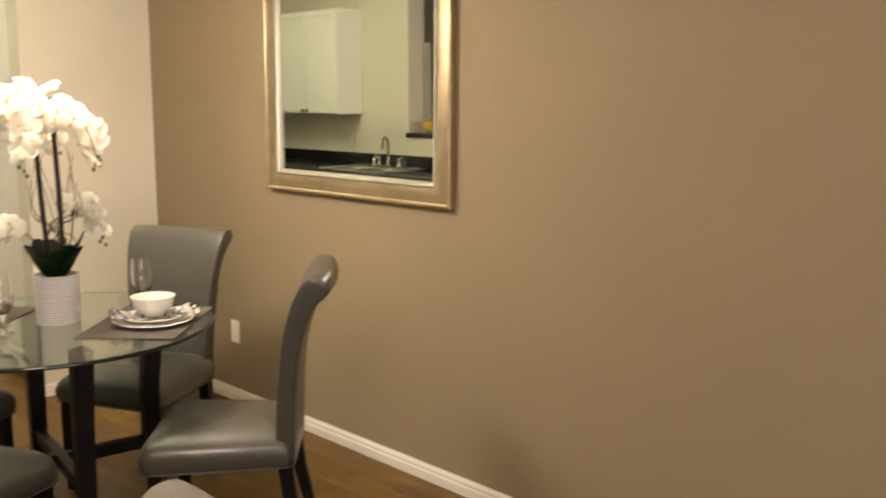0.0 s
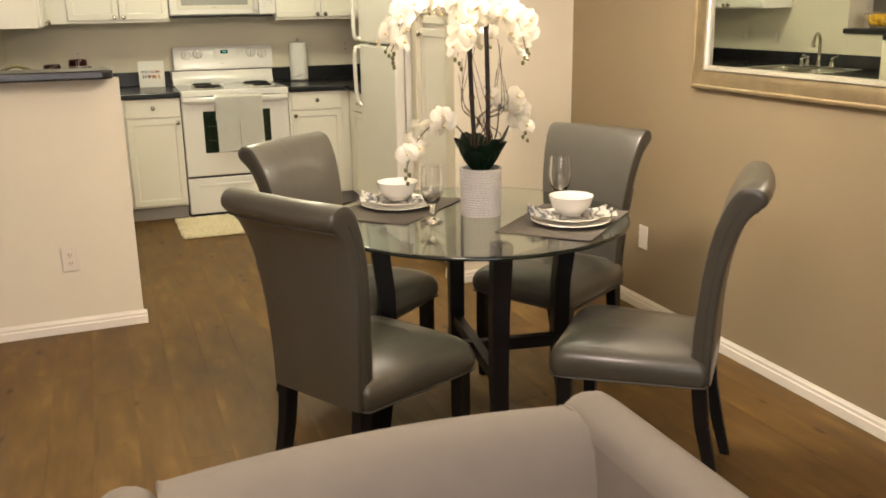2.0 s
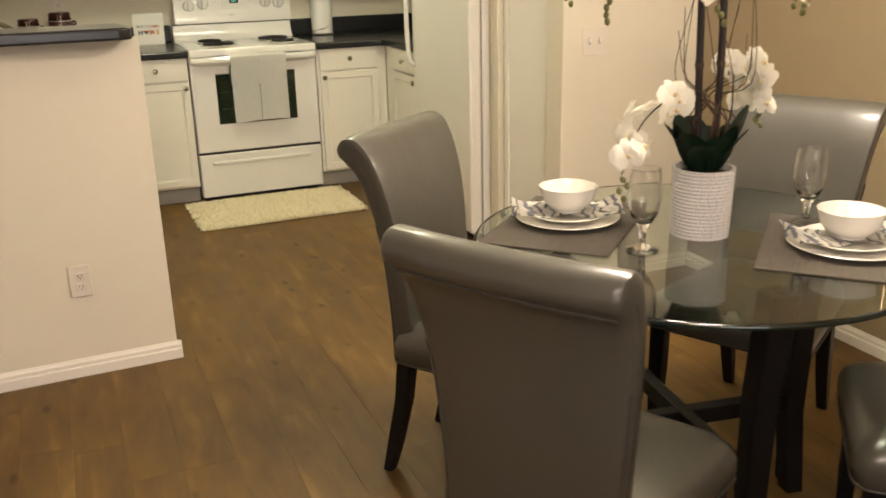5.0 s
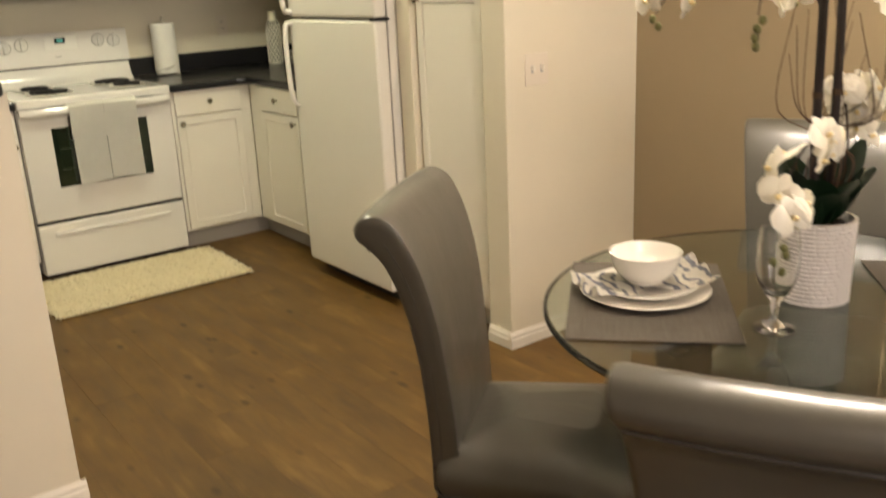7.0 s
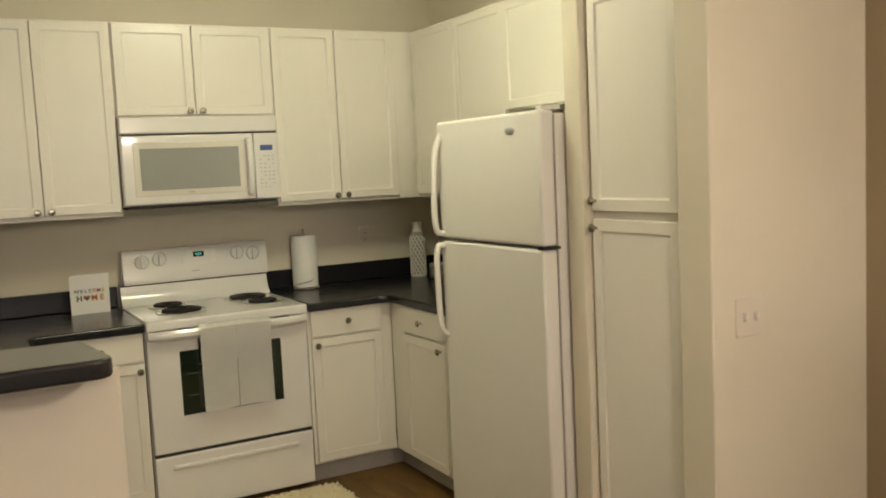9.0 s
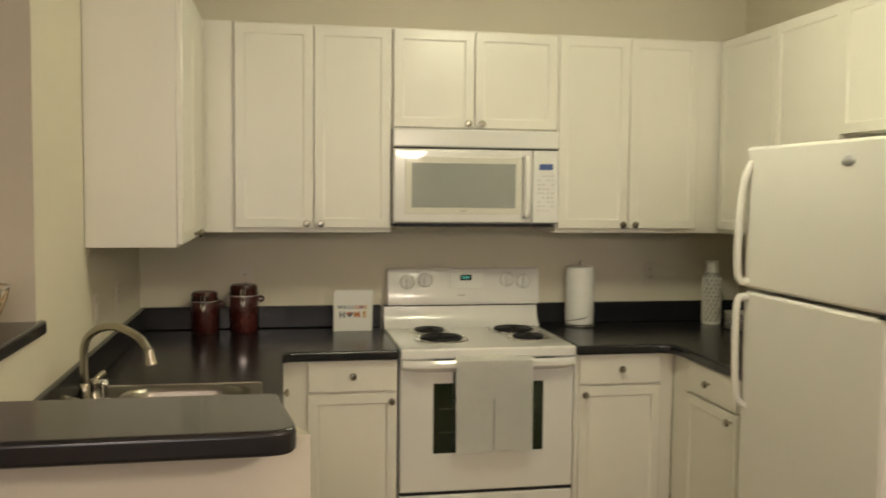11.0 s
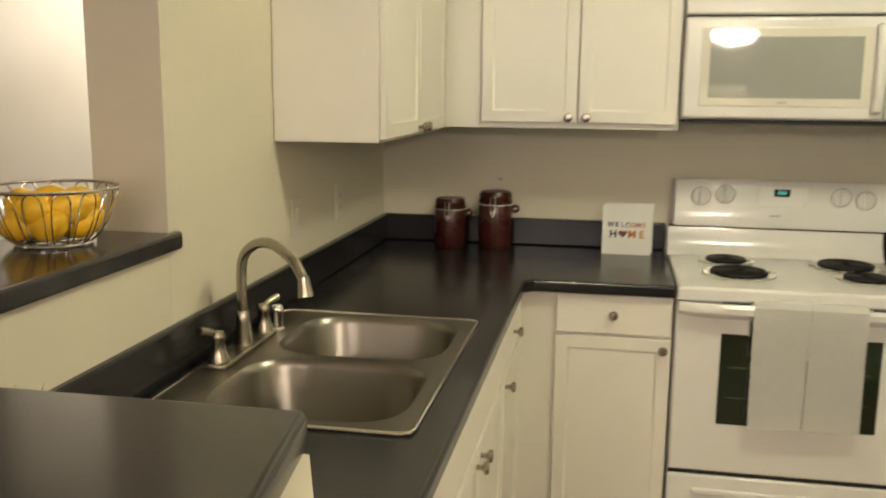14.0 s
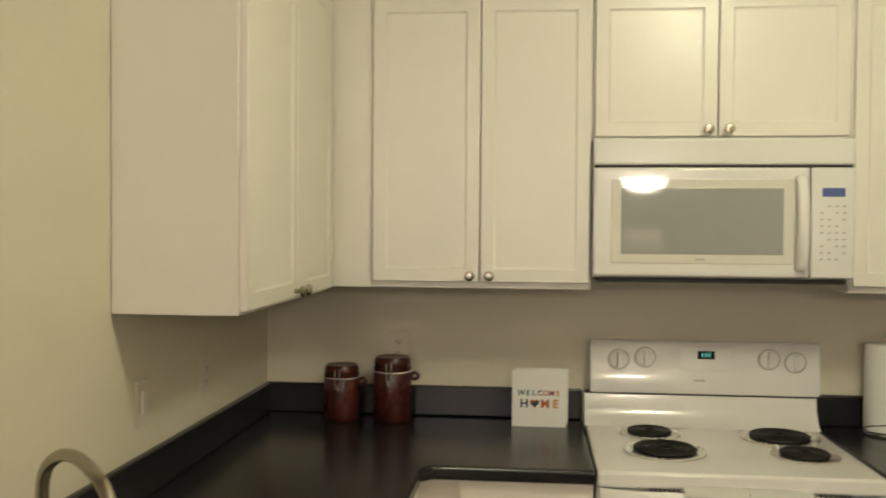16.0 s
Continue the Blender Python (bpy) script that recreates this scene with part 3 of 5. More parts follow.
counter = thing("sink_worktop", "black laminate L-shaped worktop with rolled front edge", "worktop")
for strip in worktop_left():
    part("worktop", strip, LAMINATE, counter)
part("backsplash", box(XL + 0.001, XL + 0.022, -2.743, -0.024, CT + 0.001, 1.02, 0.006, 3), LAMINATE, counter)
part("backsplash", box(XL + 0.001, -0.3855, -0.022, -0.001, CT + 0.001, 1.02, 0.006, 3), LAMINATE, counter)
counter2 = thing("corner_worktop", "black laminate corner worktop beside the stove", "worktop")
part("worktop", prism([(0.3855, -0.001), (XR - 0.001, -0.001), (XR - 0.001, -1.435), (0.815, -1.435), (0.815, CF - 0.06), (0.80, CF - 0.02), (0.76, CF), (0.3855, CF)], CT - 0.04, CT, 0.009, 3), LAMINATE, counter2)
part("backsplash", box(0.3855, XR - 0.001, -0.022, -0.001, CT + 0.001, 1.02, 0.006, 3), LAMINATE, counter2)
part("backsplash", box(XR - 0.022, XR - 0.001, -1.435, -0.024, CT + 0.001, 1.02, 0.006, 3), LAMINATE, counter2)

bar_out = [(-0.838, -2.990), (-0.872, -2.732), (-1.478, -2.732), (-1.478, -1.772), (XL - 0.002, -1.772), (XL - 0.002, -1.803), (-1.665, -1.803), (-1.775, -1.803), (-1.775, -2.77), (-1.548, -3.000)]
bar_out = rounded(bar_out, [0.05, 0.012, 0.0, 0.015, 0, 0, 0, 0.03, 0, 0])
bar = thing("bar_top", "dark laminate raised bar top with rounded corners", "bar counter")
part("slab", prism(bar_out, 1.177, 1.216, 0.017, 6), BARTOP, bar)

# ---- stove ----
stove = thing("stove", "white electric coil range with oven", "stove")
SX, SF = 0.379, -0.66
part("body", box(-SX, SX, SF + 0.03, -0.03, 0.028, 0.885, 0.004), ENAMEL, stove)
part("plinth", box(-SX + 0.02, SX - 0.02, SF + 0.07, -0.05, 0.0, 0.0275), DARK, stove, "black recessed plinth")
part("cooktop", box(-SX, SX, -0.685, -0.10, 0.872, 0.917, 0.010, 4), ENAMEL, stove)
riser = bmesh.new()
prof = [(-0.122, 0.9175), (-0.095, 0.938), (-0.075, 0.975), (-0.068, 1.016), (-0.03, 1.016), (-0.03, 0.9175)]
grid_surface([[(x, y, z) for y, z in prof] for x in (-SX, SX)], riser, True)
for x in (-SX, SX):
    riser.faces.new([v for v in riser.verts if abs(v.co.x - x) < 1e-5])
part("riser", riser, ENAMEL, stove)
# black strip stands for the shade between riser and panel
part("gap_shade_strip", box(-SX + 0.004, SX - 0.004, -0.064, -0.032, 1.0165, 1.0225), DARK, stove, "dark strip for the shade in the gap under the control panel")
panel = bmesh.new()
prof = [(-0.082, 1.023), (-0.070, 1.185), (-0.060, 1.197), (-0.035, 1.197), (-0.026, 1.185), (-0.026, 1.023)]
grid_surface([[(x, y, z) for y, z in prof] for x in (-0.360, 0.388)], panel, True)
for x in (-0.360, 0.388):
    panel.faces.new([v for v in panel.verts if abs(v.co.x - x) < 1e-5])
bmesh.ops.bevel(panel, geom=panel.edges[:], offset=0.004, segments=2, affect="EDGES")
cp = part("control_panel", panel, ENAMEL, stove)
TILT = 90 + math.degrees(math.atan2(0.012, 0.162))
dial = bmesh.new()
lathe([(0.0315, 0), (0.0315, 0.004), (0.028, 0.006)], 28, dial)
box(-0.0055, 0.0055, -0.027, 0.027, 0.006, 0.022, 0.003, 2, dial)
dial = to_mesh("dial", dial, ENAMEL)
ring = to_mesh("ring", tube([(0.034 * math.cos(a * math.pi / 14), 0.034 * math.sin(a * math.pi / 14), 0.002) for a in range(28)], 0.0022, 6, closed=True), PRINT)
for x in (-0.266, -0.179, 0.224, 0.308):
    k = part("dial", dial, ENAMEL, cp, "white burner dial", pose(x, -0.0755, 1.144 - 0.009 * (abs(x - 0.02) > 0.22), TILT, 0, 0))
    part("dial_ring", ring, PRINT, k)
part("display", box(-0.008, 0.048, -0.0800, -0.068, 1.141, 1.168), LCDG, cp, "small dark clock display")
for k in range(3):
    part("digit", box(0.005 + k * 0.011, 0.012 + k * 0.011, -0.0812, -0.078, 1.149, 1.161), DIGIT, cp)
part("keypad", box(-0.062, 0.108, -0.0785, -0.068, 1.103, 1.176), PAPER, cp, "pale keypad print")
part("emblem", box(-0.018, 0.018, -0.0815, -0.075, 1.067, 1.072), PRINT, cp)
door = part("oven_door", box(-SX + 0.002, SX - 0.002, SF - 0.005, SF + 0.029, 0.305, 0.868, 0.009, 3), ENAMEL, stove)
part("window", box(-0.237, 0.240, SF - 0.0075, SF, 0.470, 0.768, 0.002), OVENGLASS, door, "dark oven window")
for z in (0.56, 0.66):
    part("rack", tube([(-0.21, SF - 0.0078, z), (0.21, SF - 0.0078, z)], 0.0014, 6), RACK, door)
hb = bmesh.new()
prof = [(SF - 0.004, 0.865), (SF - 0.050, 0.872), (SF - 0.058, 0.860), (SF - 0.056, 0.842), (SF - 0.045, 0.833), (SF - 0.004, 0.815)]
grid_surface([[(x, y + 0.03 * (abs(x) / 0.376) ** 8, z) for y, z in prof] for x in np.linspace(-0.372, 0.372, 21)], hb, True)
for x in (-0.372, 0.372):
    hb.faces.new([v for v in hb.verts if abs(v.co.x - x) < 1e-4])
part("handle", hb, ENAMEL, door, "broad white moulded oven handle")
for k in range(14):
    x = (-0.24 + 0.012 * k) if k < 7 else (0.20 + 0.012 * (k - 7))
    part("vent_slot", box(x, x + 0.007, SF - 0.034, SF - 0.022, 0.869, 0.8735), DARK, door)
drw = part("storage_drawer", box(-SX + 0.002, SX - 0.002, SF - 0.003, SF + 0.029, 0.028, 0.290, 0.008, 3), ENAMEL, stove)
part("pull_lip", box(-0.30, 0.30, SF - 0.012, SF, 0.226, 0.246, 0.005, 3), ENAMEL, drw)
# shade between drawer and oven door, put in as a black strip
part("door_gap_shade", box(-SX + 0.004, SX - 0.004, SF + 0.006, SF + 0.029, 0.291, 0.304), DARK, stove)
for x, y, r in ((-0.180, -0.212, 0.080), (-0.164, -0.440, 0.103), (0.220, -0.232, 0.103), (0.232, -0.450, 0.080)):
    b = part("burner", lathe([(r + 0.016, 0.918), (r + 0.017, 0.922), (r + 0.004, 0.923), (r - 0.01, 0.9185), (0.0, 0.9182)], 36, at=(x, y, 0)), DRIP, stove, "coil burner in a chrome pan")
    spiral = [(x + (0.016 + (r - 0.031) * min(k / 90, 1)) * math.cos(k * 0.40), y + (0.016 + (r - 0.031) * min(k / 90, 1)) * math.sin(k * 0.40), 0.9265) for k in range(105)]
    part("coil", tube(spiral, 0.0058, 7), COIL, b)
    part("pan_floor", lathe([(0.0, 0.9198), (r - 0.012, 0.9198)], 28, cap=False, at=(x, y, 0)), COIL, b, "blackened pan floor")

# ---- microwave ----
mw = thing("microwave", "white over-the-range microwave with grey window", "microwave")
part("body", box(-0.378, 0.378, -0.372, -0.004, 1.425, 1.844, 0.004), ENAMEL, mw)
part("vent_band", box(-0.378, 0.378, -0.398, -0.373, 1.764, 1.844, 0.008, 3), ENAMEL, mw)
# black filler gives the slit below the vent band its shade
part("vent_gap_shade", box(-0.374, 0.374, -0.390, -0.373, 1.7565, 1.7635), DARK, mw)
md = part("door", box(-0.378, 0.250, -0.404, -0.373, 1.430, 1.756, 0.010, 4), ENAMEL, mw)
part("inner_frame", box(-0.325, 0.205, -0.4065, -0.400, 1.470, 1.722, 0.002), GLOSSPANEL, md)
part("window", box(-0.296, 0.174, -0.408, -0.400, 1.498, 1.694, 0.001), MWGLASS, md, "glossy grey window")
part("emblem", box(-0.08, -0.05, -0.408, -0.402, 1.480, 1.486), PRINT, md)
hp = curve_points([(0.222, -0.398, 1.725), (0.222, -0.428, 1.71), (0.222, -0.440, 1.60), (0.222, -0.428, 1.475), (0.222, -0.398, 1.46)], 24)
mh = tube(hp, 0.011, 12)
for v in mh.verts:
    v.co.x = 0.222 + (v.co.x - 0.222) * 1.55
part("handle", mh, ENAMEL, md, "bowed white handle")
mp_ = part("control_panel", box(0.254, 0.378, -0.402, -0.373, 1.430, 1.756, 0.006, 3), ENAMEL, mw)
part("display", box(0.284, 0.348, -0.4035, -0.399, 1.670, 1.696), LCD, mp_, "blue lit display")
for r in range(9):
    for c in range(4):
        if (r * 7 + c * 3) % 5:
            part("key_print", box(0.279 + c * 0.021, 0.279 + c * 0.021 + 0.009, -0.403, -0.399, 1.640 - r * 0.0195, 1.645 - r * 0.0195), PRINT, mp_)
part("under_grille", box(-0.36, 0.36, -0.385, -0.05, 1.412, 1.4245), DARK, mw, "dark underside with grease filters")

# ---- refrigerator ----
fr = thing("refrigerator", "white top-freezer refrigerator with curved handles", "refrigerator")
FX, FA, FB = 0.705, -2.206, -1.465
part("body", box(FX + 0.067, XR - 0.03, FA, FB, 0.05, 1.715, 0.006), FRIDGEWHITE, fr)
part("gasket", box(FX + 0.062, FX + 0.0665, FA + 0.003, FB - 0.01, 0.07, 1.71), GREYKICK, fr, "grey rubber door gasket")
# kick piece in black, which carries the thin shadow under the door
part("grille", box(FX + 0.085, FX + 0.12, FA + 0.02, FB - 0.01, 0.0, 0.0495), DARK, fr, "kick grille coloured dark for the shadow under the door")
for z0, z1, h0, h1 in ((1.250, 1.728, 1.27, 1.62), (0.072, 1.238, 0.86, 1.222)):
    d = part("door", box(FX, FX + 0.062, FA, FB, z0, z1, 0.012, 4), FRIDGEWHITE, fr)
    yh = FB - 0.03
    lo = h0 < 1
    pts = [(FX + 0.002, yh, h0 - 0.02), (FX - 0.030, yh, h0 + 0.02), (FX - 0.040, yh, (h0 + h1) / 2), (FX - 0.036, yh, h1 - 0.02), (FX + 0.002, yh, h1 - 0.002)]
    if not lo:
        pts = [(FX + 0.002, yh, h0), (FX - 0.036, yh, h0 + 0.02), (FX - 0.040, yh, (h0 + h1) / 2), (FX - 0.028, yh, h1 - 0.02), (FX + 0.002, yh, h1 + 0.06)]
    part("handle", tube(curve_points(pts, 26), 0.0125, 12), FRIDGEWHITE, d, "bowed white handle")
    if z0 > 1:
        part("emblem", lathe([(0.0, 0.004), (0.028, 0.003), (0.032, 0)], 24), BADGE, d, "oval silver badge", Matrix.Translation((FX - 0.0005, -2.02, 1.665)) @ Matrix.Rotation(radians(-90), 4, "Y") @ Matrix.Diagonal((0.5, 1, 1, 1)))
part("hinge", box(FX + 0.02, FX + 0.10, FA + 0.01, FA + 0.05, 1.7285, 1.742, 0.003), FRIDGEWHITE, fr)
part("hinge", box(FX - 0.004, FX + 0.07, FA - 0.006, FA + 0.03, 1.239, 1.249), DARK, fr)

# ---- dining area ----
def offset_loop(loop, d):
    """A closed outline in a plane, moved inwards by d."""
    n, out = len(loop), []
    area = sum(loop[i][0] * loop[(i + 1) % n][1] - loop[(i + 1) % n][0] * loop[i][1] for i in range(n))
    s = 1 if area > 0 else -1
    for i in range(n):
        a, p, b = Vector(loop[i - 1]), Vector(loop[i]), Vector(loop[(i + 1) % n])
        t = (b - a).normalized()
        out.append(tuple(p + s * d * Vector((-t.y, t.x))))
    return out


def dining_chair(m, label):
    chair = thing("dining_chair", label, "chair", m, "chairs round the table")
    prof = [(0.040, 0.37), (0.034, 0.50), (0.020, 0.64), (0.002, 0.77), (-0.024, 0.87), (-0.052, 0.935), (-0.076, 0.968), (-0.106, 0.982), (-0.137, 0.975), (-0.154, 0.952),
            (-0.150, 0.929), (-0.126, 0.908), (-0.098, 0.874), (-0.069, 0.80), (-0.044, 0.685), (-0.030, 0.53), (-0.024, 0.37)]
    prof = [tuple(p)[:2] for p in curve_points([(y, z, 0) for y, z in prof], 44)]
    rows = []
    for s, d in ((-1, 0.022), (-0.994, 0.010), (-0.975, 0.003), (-0.93, 0), (-0.5, 0), (0, 0), (0.5, 0), (0.93, 0), (0.975, 0.003), (0.994, 0.010), (1, 0.022)):
        row = []
        for y, z in offset_loop(prof, d):
            half_w = 0.177 + 0.052 * max(0, (z - 0.37) / 0.61) ** 1.4
            x = s * half_w
            row.append((x, y + 0.022 * (s * s) * (z - 0.3), z))
        rows.append(row)
    bm, vs = grid_surface(rows, close_u=True)
    bm.faces.new(vs[0])
    bm.faces.new(vs[-1])
    back = part("backrest", bm, LEATHER, chair)
    pipe = [(s * 0.219, -0.127 + 0.022 * s * s * 0.6, 0.9085) for s in np.linspace(-0.95, 0.95, 15)]
    part("piping", tube(pipe, 0.0032, 6), LEATHERSEAM, back, "dark stitched seam under the rolled top")
    for s in (-1, 1):
        side = []
        for y, z in prof[37:]:
            side.append((s * (0.177 + 0.052 * max(0, (z - 0.37) / 0.61) ** 1.4), y + 0.006 + 0.022 * (z - 0.3), z))
        part("piping", tube(side, 0.0022, 6), LEATHERSEAM, back)
        mid = [(0.0, 0.40), (-0.004, 0.52), (-0.014, 0.65), (-0.034, 0.78), (-0.062, 0.87), (-0.092, 0.925)]
        mid = [(s * (0.1765 + 0.052 * max(0, (z - 0.37) / 0.61) ** 1.4), y + 0.022 * (z - 0.3), z) for y, z in mid]
        part("piping", tube(curve_points(mid, 16), 0.0022, 6), LEATHERSEAM, back, "stitched seam down the side of the back")

    def outline(k, z, bow=0.0):
        hw0, hw1, y0, y1 = 0.196 - k, 0.238 - k, -0.01 + k, 0.455 - k
        pts = rounded([(-hw0, y0), (hw0, y0), (hw1, y1), (-hw1, y1)], [0.02, 0.02, 0.055, 0.055], 6)
        return [(x, y, z + bow * (abs(x) / 0.238) ** 2) for x, y in pts]
    seat, vs = grid_surface([outline(0.02, 0.372, -0.012), outline(0.004, 0.378, -0.012), outline(-0.003, 0.40, -0.012), outline(-0.002, 0.425, -0.012), outline(0.006, 0.447, -0.012), outline(0.022, 0.463, -0.012), outline(0.048, 0.476, -0.010), outline(0.09, 0.487, -0.007), outline(0.14, 0.494, -0.004)], close_u=True)
    seat.faces.new(vs[0])
    seat.faces.new(vs[-1])
    st = part("seat", seat, LEATHER, chair)
    part("piping", tube(outline(-0.001, 0.3785, -0.012), 0.0032, 6, closed=True), LEATHERSEAM, st, "stitched seam round the seat")
    for x, y, dx, dy in ((-0.198, 0.405, 0, 0.004), (0.198, 0.405, 0, 0.004), (-0.156, 0.012, 0.0, -0.075), (0.156, 0.012, 0.0, -0.075)):
        bm = bmesh.new()
        ringz = [(0.385, 0.0, 0.023), (0.24, 0.22, 0.0215), (0.10, 0.65, 0.018), (0.0, 1.0, 0.0155)]
        rows = [[(x + dx * k + sx * h, y + dy * k + sy * h, z) for sx, sy in ((-1, -1), (1, -1), (1, 1), (-1, 1))] for z, k, h in ringz]
        bm, vs = grid_surface(rows, bm, True)
        bm.faces.new(vs[0])
        bm.faces.new(vs[-1])
        bmesh.ops.bevel(bm, geom=[e for e in bm.edges if abs(e.verts[0].co.z - e.verts[1].co.z) > 0.05], offset=0.004, segments=2, affect="EDGES")
        part("leg", bm, BLACKWOOD, chair, "tapered black wooden leg")
    return chair


CHAIR = "grey leather dining chair with a rolled back and black legs"
first = dining_chair(pose(-0.397, -4.846, 0, 0, 0, 30 - 90), CHAIR)
for x, y, a in ((-0.200, -3.882, -51), (0.90, -4.08, 207), (0.774, -5.093, 138)):
    copy_thing(first, pose(x, y, 0, 0, 0, a - 90))

TC, TZ = (0.262, -4.442), 0.757
table = thing("dining_table", "round glass-topped dining table on black wooden legs", "table", pose(TC[0], TC[1], 0))
top = part("tabletop", lathe([(0.0, 0), (0.515, 0), (0.520, 0), (0.522, 0), (0.528, 0.003), (0.528, 0.009), (0.522, 0.012), (0.520, 0.012), (0.515, 0.012), (0.0, 0.012)], 96), TABLEGLASS, table, "clear tempered glass disc", pose(0, 0, TZ - 0.012))
part("edge_band", lathe([(0.5285, 0.001), (0.5305, 0.004), (0.5305, 0.008), (0.5285, 0.011)], 96, cap=False), GLASSEDGE, top, "dark polished glass edge")
for a in (-9, 81, 171, 261):
    c, s = math.cos(radians(a)), math.sin(radians(a))
    bm = bmesh.new()
    rows = []
    for z, r, h in ((0.0, 0.345, 0.024), (0.25, 0.315, 0.027), (0.5, 0.318, 0.029), (0.737, 0.345, 0.031)):
        rows.append([(c * (r + u * h) - s * v * h, s * (r + u * h) + c * v * h, z) for u, v in ((-1, -1), (1, -1), (1, 1), (-1, 1))])
    bm, vs = grid_surface(rows, bm, True)
    bm.faces.new(vs[0])
    bm.faces.new(vs[-1])
    bmesh.ops.bevel(bm, geom=[e for e in bm.edges if abs(e.verts[0].co.z - e.verts[1].co.z) > 0.05], offset=0.003, segments=2, affect="EDGES")
    leg = part("leg", bm, BLACKWOOD, table, "square black table leg")
    part("pad", lathe([(0.018, 0.7372), (0.018, 0.7448)], 16, at=(c * 0.345, s * 0.345, 0)), DARK, leg)
for k, a in enumerate((-9, 81)):
    c, s = math.cos(radians(a)), math.sin(radians(a))
    bm = box(-0.292, 0.292, -0.018, 0.018, 0.255 + 0.001 * k, 0.300 + 0.001 * k, 0.003)
    part("stretcher", bm, BLACKWOOD, table, "", Matrix.Rotation(radians(a), 4, "Z"))


def place_setting(x, y, turn):
    z = TZ
    mt = thing("placemat", "taupe woven placemat on the glass table", "placemat", pose(x, y, z + 0.0005, 0, 0, turn), "placemats")
    part("cloth", box(-0.225, 0.225, -0.16, 0.16, 0, 0.0028, 0.001, 1), MAT, mt)
    part("hem", tube([(-0.223, -0.158, 0.002), (0.223, -0.158, 0.002), (0.223, 0.158, 0.002), (-0.223, 0.158, 0.002)], 0.0016, 5, closed=True), MAT, mt)


def plate(name, label, x, y, z, r):
    p = lathe([(0.0, 0.0), (r * 0.55, 0.0), (r * 0.62, 0.003), (r * 0.97, 0.0115), (r, 0.014), (r * 0.985, 0.0155), (r * 0.93, 0.0135), (r * 0.62, 0.006), (r * 0.55, 0.0045), (0.0, 0.004)], 56)
    return tagged(part(name, p, CERAMIC, None, "", pose(x, y, z)), label, "plate")


def napkin(x, y, z, turn, seed):
    rng = random.Random(seed)
    n, rows = 26, []
    ph = [rng.uniform(0, 6) for _ in range(5)]
    for i in range(n + 1):
        row = []
        for j in range(n + 1):
            u, v = i / n * 2 - 1, j / n * 2 - 1
            bow = 1 - 0.42 * math.exp(-(u * 3.2) ** 2)
            px, py = u * 0.135, v * 0.072 * bow
            edge = abs(u) ** 3
            h = 0.004 + edge * (0.010 + 0.010 * math.sin(v * 7 + ph[0]) + 0.008 * math.sin(v * 13 + u * 5 + ph[1])) + 0.0025 * math.sin(u * 9 + ph[2]) * math.sin(v * 8 + ph[3])
            row.append((px * (1 + 0.06 * math.sin(v * 6 + ph[4]) * edge), py, max(h, 0.0015)))
        rows.append(row)
    bm, _ = grid_surface(rows)
    bmesh.ops.solidify(bm, geom=bm.faces[:], thickness=0.0014)
    return tagged(part("napkin", bm, NAPKIN, None, "", pose(x, y, z, 0, 0, turn)), "white napkin with a grey leaf print folded under the bowl", "napkin", "napkins")


def bowl(x, y, z, r=0.074, h=0.064):
    prof = [(0.0, 0.0), (0.036, 0.0), (0.037, 0.005), (0.050, 0.012), (0.064, 0.030), (r - 0.001, h - 0.004), (r, h), (r - 0.003, h), (r - 0.005, h - 0.006), (0.058, 0.030), (0.045, 0.016), (0.0, 0.010)]
    return tagged(part("bowl", lathe(prof, 56), CERAMIC, None, "", pose(x, y, z)), "white ceramic bowl on a folded napkin", "bowl", "bowls")


for x, y, mx, my, turn, seed in ((0.066, -4.182, 0.053, -4.203, 43, 3), (0.515, -4.665, 0.507, -4.640, 43, 8)):
    place_setting(mx, my, turn)
    plate("dinner_plate", "white ceramic dinner plate on a placemat", x, y, TZ + 0.0034, 0.133)
    plate("salad_plate", "white ceramic salad plate on a dinner plate", x, y, TZ + 0.0034 + 0.0125, 0.106)
    napkin(x, y, TZ + 0.0034 + 0.0215, -26 if seed == 3 else -20, seed)
    bowl(x, y, TZ + 0.0034 + 0.0275)


def goblet(x, y):
    g = thing("water_goblet", "clear stemmed water goblet on the glass table", "glass", pose(x, y, TZ + 0.0005) @ Matrix.Diagonal((1.1, 1.1, 1.06, 1)), "goblets")
    part("foot", lathe([(0.0, 0.0), (0.034, 0.0), (0.0345, 0.002), (0.020, 0.006), (0.008, 0.014), (0.0065, 0.026), (0.0, 0.026)], 32), GLASS, g)
    prof = [(0.0065, 0.0265), (0.008, 0.038), (0.0085, 0.050), (0.020, 0.066), (0.031, 0.088), (0.0355, 0.118), (0.034, 0.152), (0.0305, 0.182), (0.0293, 0.1825), (0.0325, 0.152), (0.034, 0.118), (0.0295, 0.090), (0.0185, 0.070), (0.0, 0.062)]
    part("bowl", lathe(prof, 40, cap=False), GLASS, g)


goblet(0.098, -4.462)
goblet(0.575, -4.475)

# orchid
PX, PY = 0.297, -4.415
plant = thing("orchid", "white artificial orchid in a ribbed white planter", "plant", pose(PX, PY, TZ + 0.0005))


